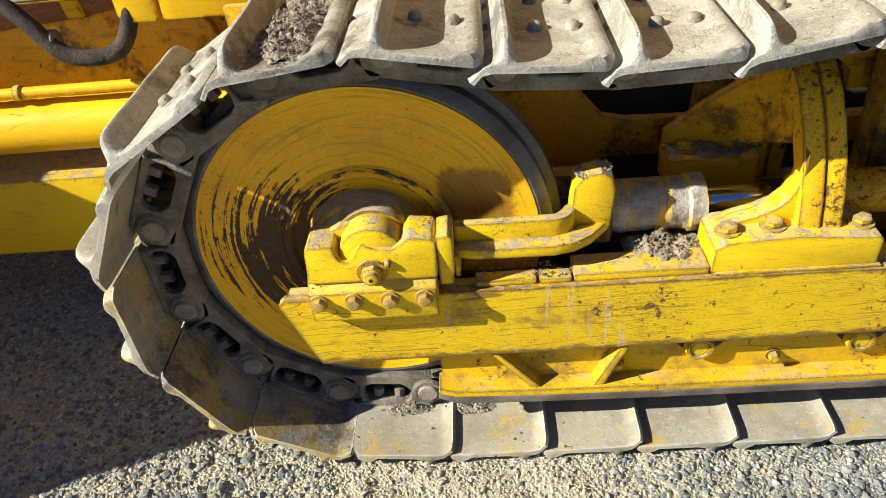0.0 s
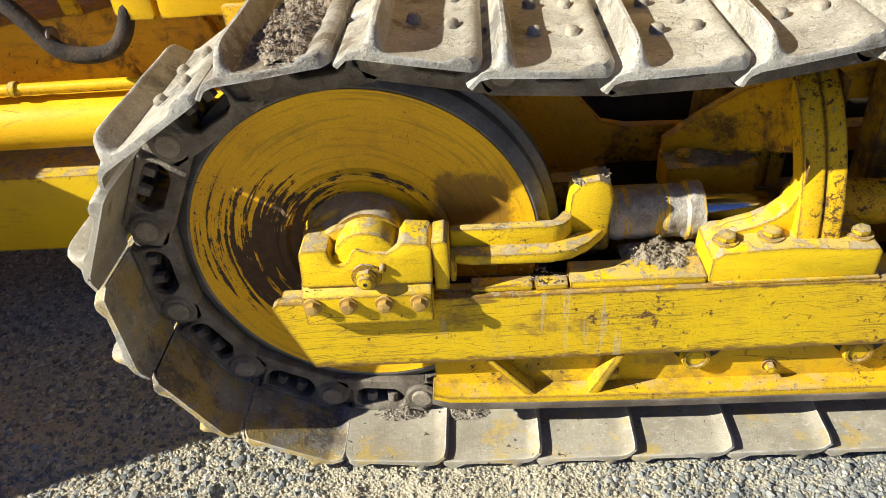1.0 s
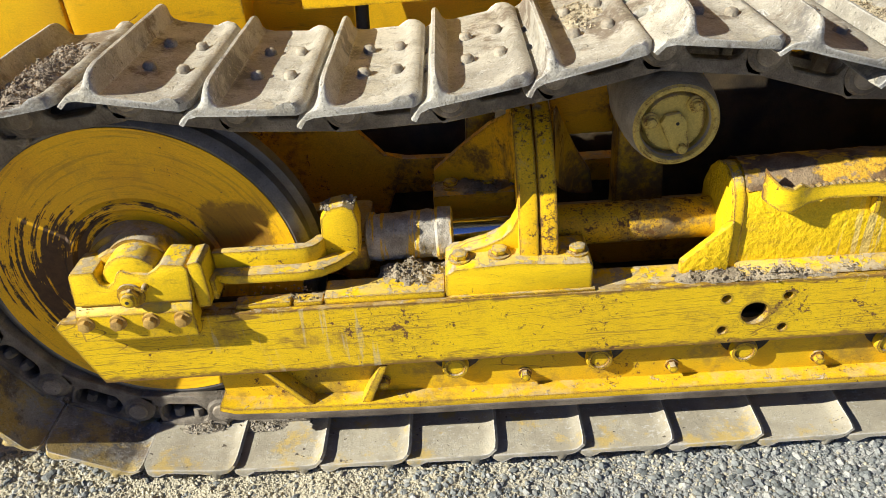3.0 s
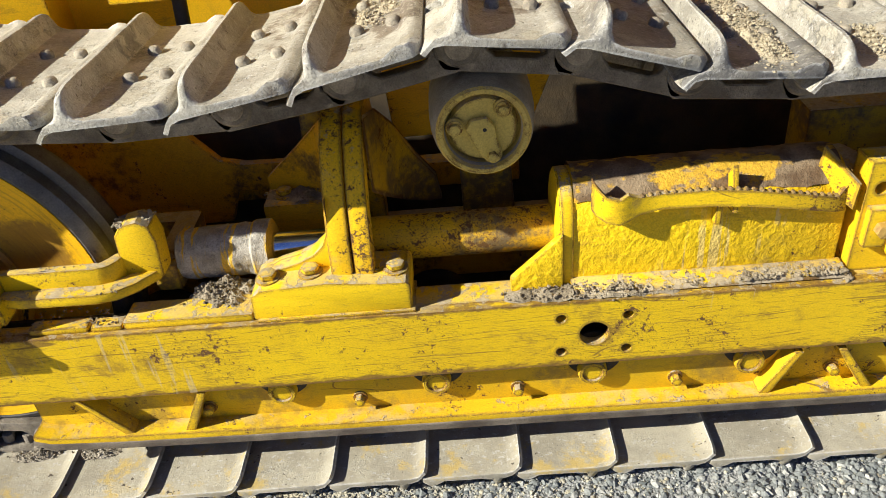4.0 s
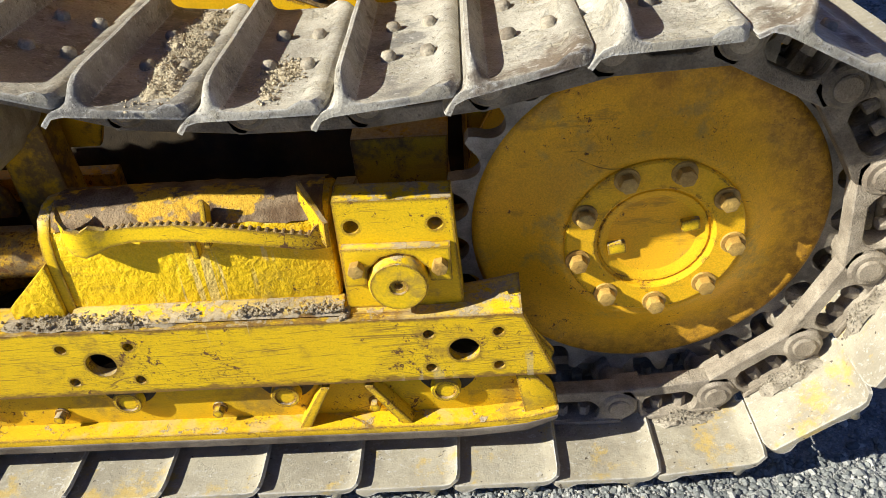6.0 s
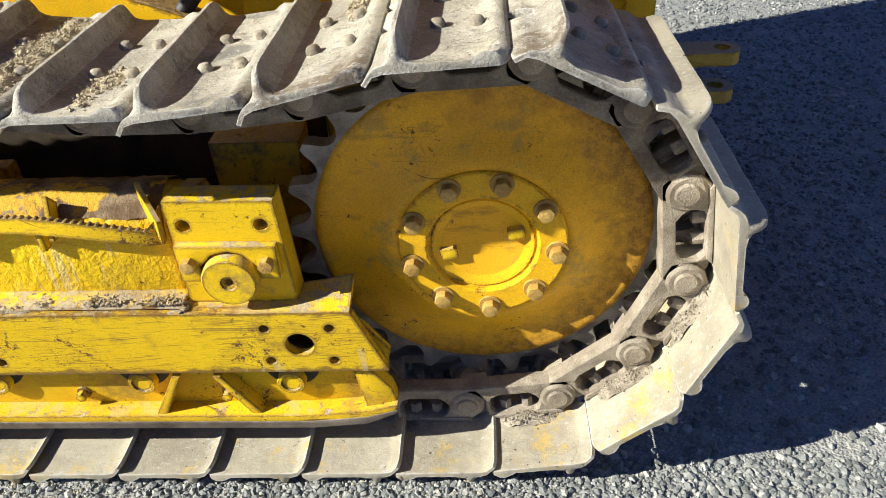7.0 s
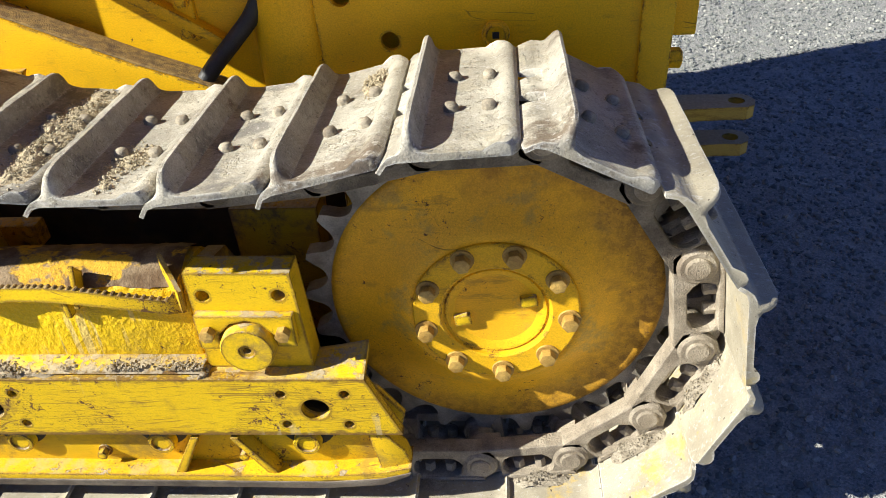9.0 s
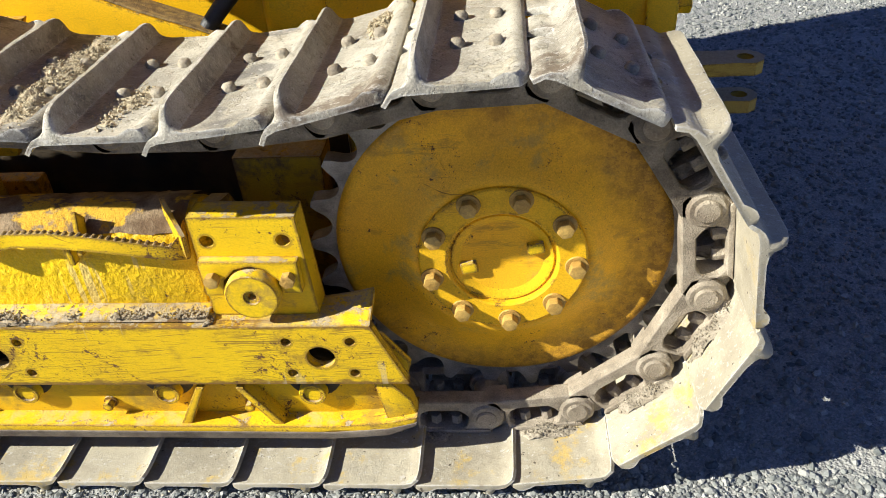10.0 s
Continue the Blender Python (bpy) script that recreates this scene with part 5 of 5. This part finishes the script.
# ---- bulldozer body ----
def build_body():
    bd = thing("bulldozer", "yellow bulldozer body with push arm, hoses and rear drawbar", "bulldozer")
    hull = part("hull", prism([(-0.55, 0.70), (0.30, 0.70), (0.55, 0.78), (1.70, 0.80), (1.80, 0.60), (2.40, 0.56), (2.46, 0.74), (2.46, 1.55), (-0.55, 1.55)], 0.580, 1.70, "y", 0.012), M_HULL, bd)
    part("rear_panel", holed([(1.790, 0.70), (2.485, 0.70), (2.485, 1.3), (1.765, 1.3)], [(1.932, 0.924, 0.020), (1.835, 1.022, 0.022)], 0.510, 0.530), M_HULL, hull)
    part("panel_back", box(1.80, 2.48, 0.560, 0.585, 0.68, 1.3, 0.004), M_HULL, hull)
    part("rear_edge", prism([(2.45, 0.62), (2.515, 0.80), (2.525, 1.3), (2.45, 1.3)], 0.500, 0.600, "y", 0.006), M_HULL, hull)
    part("rear_box", box(2.515, 2.575, 0.55, 0.95, 0.90, 1.3, 0.006), M_HULL, hull)
    plug = part("plug", lathe([(0.512, 0.030), (0.500, 0.028), (0.496, 0.020), (0.498, 0.016), (0.498, 0)], 2.155, 0.933, 28), M_HULL, hull)
    # Dark block on the plug's face, standing for shade in its socket.
    part("plug_socket", box(2.148, 2.162, 0.4955, 0.500, 0.926, 0.940, 0.001), M_DARK, plug)
    part("rear_bolt", rod(0.53, 0.86, 0.022, 2.515, 2.545, "x", 6), M_HULL, hull)
    part("fender", box(0.95, 2.60, 0.24, 0.60, 1.26, 1.30, 0.01), M_HULL, hull)
    part("side_plate", prism([(0.98, 0.74), (1.60, 0.74), (1.56, 0.835), (1.50, 0.862), (1.38, 0.905), (1.10, 1.025), (0.98, 1.06)], 0.470, 0.486, "y", 0.003), M_HULL, hull)
    # Cut edge drawn deep so its brown also stands for a shadow band.
    part("cut_edge_shadow", prism([(1.00, 1.058), (1.10, 1.027), (1.38, 0.907), (1.50, 0.864), (1.56, 0.838), (1.56, 0.843), (1.50, 0.870), (1.38, 0.914), (1.10, 1.034), (1.00, 1.066)], 0.4715, 0.540, "y", 0.002), M_CUT, hull, "ragged brown torch-cut plate edge, widened as the shadow band above it")
    part("upper_bar", prism([(1.16, 1.10), (1.24, 1.09), (1.52, 0.93), (1.56, 0.895), (1.56, 0.93), (1.50, 0.97), (1.25, 1.12)], 0.545, 0.585, "y", 0.003), M_HULL, hull)
    strap = part("strap", box(1.455, 1.500, 0.565, 0.582, 0.925, 1.12, 0.003), M_HULL, hull)
    nut = bolt_mesh("strap_bolt", 0.013, 0.011)
    nut.materials.append(M_HULL)
    for bz in (0.945, 1.012):
        part("strap_bolt", nut, M_HULL, strap, "", Matrix.Translation((1.478, 0.565, bz)))
    part("side_hose", tube([(1.515, 0.50, 0.855), (1.54, 0.515, 0.885), (1.59, 0.530, 0.935), (1.64, 0.54, 0.990), (1.67, 0.545, 1.06), (1.68, 0.55, 1.15)], 0.019), M_RUBBER, hull, "black rubber hose")
    part("corner_post", lathe([(0.80, 0), (0.80, 0.10), (1.3, 0.10), (1.3, 0)], 0, 0, 24), M_HULL, hull, "", pose(1.72, 0.60, 0, 90, 0, 0))
    for x0, x1 in ((-0.752, -0.664), (-0.652, -0.395), (-0.388, 0.02)):
        part("hood_panel", prism([(x0, 0.862 if x0 < -0.7 else 0.848), (x0 + 0.03, 0.848), (x1 - 0.004, 0.846), (x1, 0.852), (x1, 1.5), (x0, 1.5)], 0.490, 0.60, "y", 0.006), M_HULL, hull)
    part("front_hose", tube([(0.285, 0.52, 0.86), (0.29, 0.53, 0.95), (0.30, 0.55, 1.1)], 0.016), M_RUBBER, hull)
    part("skid_beam", box(0.20, 1.0, 0.470, 0.520, 0.44, 0.505, 0.008), M_INNER, bd)
    part("bracket_post", prism([(0.50, 0.44), (0.57, 0.44), (0.59, 0.74), (0.52, 0.74)], 0.42, 0.48, "y", 0.005), M_GRIMY_SHADE, bd)
    part("pivot_shaft", rod(2.0, 0.36, 0.05, 0.36, 0.60), M_DARK, bd)
    part("cab", box(0.6, 2.35, 0.45, 1.80, 1.55, 2.75, 0.05), M_HULL, bd)
    part("hood", box(-0.75, 0.6, 0.70, 1.5, 1.40, 1.75, 0.04), M_HULL, bd)
    part("far_track", box(-0.6, 2.5, 1.75, 2.25, -0.01, 0.95, 0.2), M_SHOE, bd)
    # Hull underside; the shade beneath it is put into its dark colour.
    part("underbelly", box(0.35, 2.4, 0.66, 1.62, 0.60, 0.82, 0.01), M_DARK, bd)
    # Box added as drive case to stop stray sun and darken the gap.
    part("drive_case_filler", box(1.80, 2.40, 0.40, 0.60, 0.30, 0.80, 0.05), M_GRIMY_SHADE, bd)
    part("carrier_plate", prism([(0.72, 0.60), (1.02, 0.60), (1.10, 0.80), (1.16, 0.92), (0.70, 0.92)], 0.42, 0.44, "y", 0.004), M_INNER, bd)
    part("inner_wall", prism([(-0.50, 0.40), (0.30, 0.40), (0.33, 0.48), (0.60, 0.49), (0.60, 0.545), (0.36, 0.552), (0.305, 0.565), (0.238, 0.645), (0.16, 0.88), (-0.50, 0.88)], 0.445, 0.470, "y", 0.004), M_INNER, bd)
    # Yellow hull side, with this plate added to block sun from the inside.
    part("hull_sun_screen", box(0.16, 0.978, 0.470, 0.486, 0.93, 1.5, 0.004), M_HULL, hull)
    # Unseen overhang added only to keep sun off the front shell.
    part("nose_sun_block", box(-1.85, -0.80, 0.43, 1.5, 1.04, 1.5, 0.02), M_HULL, hull)
    # Sheet added here; its dark brown stands for shade under the hull.
    part("dark_backing", box(-0.50, 1.82, 0.600, 0.630, 0.24, 0.80, 0.004), M_BACKING, bd)
    # front
    part("push_arm", box(-1.95, -0.55, 0.50, 0.66, 0.245, 0.468, 0.008), M_FRAME, bd)
    part("lift_rod", rod(0.56, 0.905, 0.017, -1.7, -0.74, "x", 20), M_CHROME, bd, "bright chromed lift rod")
    part("lift_cylinder", rod(0.555, 0.594, 0.066, -1.9, -0.55, "x", 40), M_HULL, bd)
    line = part("hydraulic_line", rod(0.53, 0.692, 0.013, -1.6, -0.58, "x", 16), M_HULL, bd)
    part("coupling", rod(0.53, 0.692, 0.020, -1.17, -1.125, "x", 6), M_FRAME, line)
    part("collar", rod(0.53, 0.692, 0.019, -1.08, -1.06, "x", 12), M_FRAME, line)
    part("front_shell", prism([(-1.30, 0.62), (-0.55, 0.62), (-0.55, 0.86), (-0.72, 0.86), (-0.90, 0.83), (-1.30, 0.80)], 0.64, 0.90, "y", 0.03), M_INNER, bd)
    part("front_drum", rod(-0.70, 0.74, 0.115, 0.62, 0.72, "y", 40), M_INNER, bd)
    strap2 = part("hose_bracket", prism([(-0.915, 0.84), (-0.875, 0.84), (-0.895, 0.95), (-0.935, 0.95)], 0.585, 0.60, "y", 0.003), M_HULL, bd)
    # Dark block on the strap, standing for shade in its slot.
    part("bracket_slot", box(-0.915, -0.895, 0.580, 0.586, 0.885, 0.905, 0.001), M_DARK, strap2)
    part("hose", tube([(-1.20, 0.50, 0.95), (-1.02, 0.50, 0.915), (-0.955, 0.49, 0.865), (-0.905, 0.48, 0.805), (-0.845, 0.48, 0.782), (-0.775, 0.49, 0.790), (-0.735, 0.50, 0.845), (-0.725, 0.52, 0.93)], 0.019), M_HOSE, bd, "scuffed black rubber hydraulic hose")
    part("hose_clamp", rod(0.495, 0.820, 0.027, -0.925, -0.905, "x", 16), M_EDGE, bd)
    part("blade", prism([(-2.02, 0.02), (-1.90, 0.02), (-1.84, 0.5), (-1.90, 1.02), (-2.02, 1.02), (-1.95, 0.5)], -0.40, 2.6, "y", 0.01), M_HULL, bd)
    # rear
    for z in (0.354, 0.472):
        lug = [(2.40, 1.03), (2.815, 1.05)] + [(2.858 + 0.055 * math.cos(radians(a)), 1.10 + 0.055 * math.sin(radians(a))) for a in (-70, -35, 0, 35, 70)] + [(2.815, 1.15), (2.40, 1.17)]
        bm = bmesh.new()
        loops = [lug, [(2.858 + 0.024 * math.cos(2 * math.pi * k / 20), 1.10 + 0.024 * math.sin(2 * math.pi * k / 20)) for k in range(20)]]
        edges = []
        for lp in loops:
            vs = [bm.verts.new((p[0], p[1], z)) for p in lp]
            edges += [bm.edges.new((vs[i], vs[(i + 1) % len(vs)])) for i in range(len(vs))]
        bmesh.ops.triangle_fill(bm, edges=edges, use_beauty=True, use_dissolve=False, normal=(0, 0, 1))
        got = bmesh.ops.extrude_face_region(bm, geom=bm.faces[:])
        bmesh.ops.translate(bm, vec=(0, 0, 0.04), verts=[v for v in got["geom"] if isinstance(v, bmesh.types.BMVert)])
        part("drawbar_lug", bm, M_LUG, bd, "dusty yellow clevis lug with a round hole")


build_body()


# ---- dried mud on the frame ----
def crumbs(x0, x1, y0, y1, z, count, size, seed, bunch=3.0):
    rng = np.random.default_rng(seed)
    out = []
    while len(out) < count:
        x, y = rng.uniform(x0, x1), rng.uniform(y0, y1)
        if noise.noise((x * 14, y * 14, seed)) * bunch < rng.uniform(-0.6, 1.2):
            continue
        s = size * (0.35 + 1.2 * rng.random() ** 3)
        out.append((x, y, z + s * rng.uniform(0, 0.9), s))
    return out


heap("mud_heap", Matrix.Translation((0, 0, 0.3735)), 0.93, 1.28, 0.004, 0.064, 0.013, M_MUD, 0.0030, "dry grey-brown mud heaped on the beam by the spring housing", 700, 61)
heap("mud_heap", Matrix.Translation((0, 0, 0.3780)), 0.30, 0.455, 0.035, 0.15, 0.030, M_MUD, 0.0030, "dry grey-brown mud heaped under the tensioner", 700, 62)
heap("mud_heap", Matrix.Translation((0, 0, 0.4610)), 0.430, 0.612, 0.300, 0.385, 0.014, M_MUD, 0.0030, "dry brown mud lying round the yoke's bolts", 400, 63)
mud = crumbs(0.94, 1.26, 0.006, 0.056, 0.435, 300, 0.0030, 31, 5)
mud += crumbs(1.08, 1.57, 0.014, 0.056, 0.446, 1500, 0.0028, 32, 4)
mud += crumbs(1.565, 1.60, 0.004, 0.036, 0.434, 160, 0.005, 33, 9)
mud += crumbs(0.00, 0.45, 0.016, 0.076, 0.447, 420, 0.0024, 34)
mud += crumbs(-0.31, -0.08, -0.026, -0.010, 0.486, 120, 0.0018, 37)
mud += crumbs(-0.118, -0.07, 0.00, 0.06, 0.573, 70, 0.002, 38)
mud += crumbs(-0.02, 0.16, 0.052, 0.070, 0.557, 70, 0.0019, 39)
mud += crumbs(0.0, 0.20, 0.020, 0.048, 0.519, 110, 0.0022, 40)
mud += crumbs(0.03, 0.30, 0.06, 0.12, 0.055, 800, 0.007, 41, 9)
mud += crumbs(0.20, 0.27, 0.088, 0.135, 0.622, 200, 0.0045, 42, 9)
tagged(stones("mud_crumbs", mud, M_MUD, flat=0.6, seed=50), "dried grey mud crumbs caught on the frame ledges", "mud", kind="stuff")
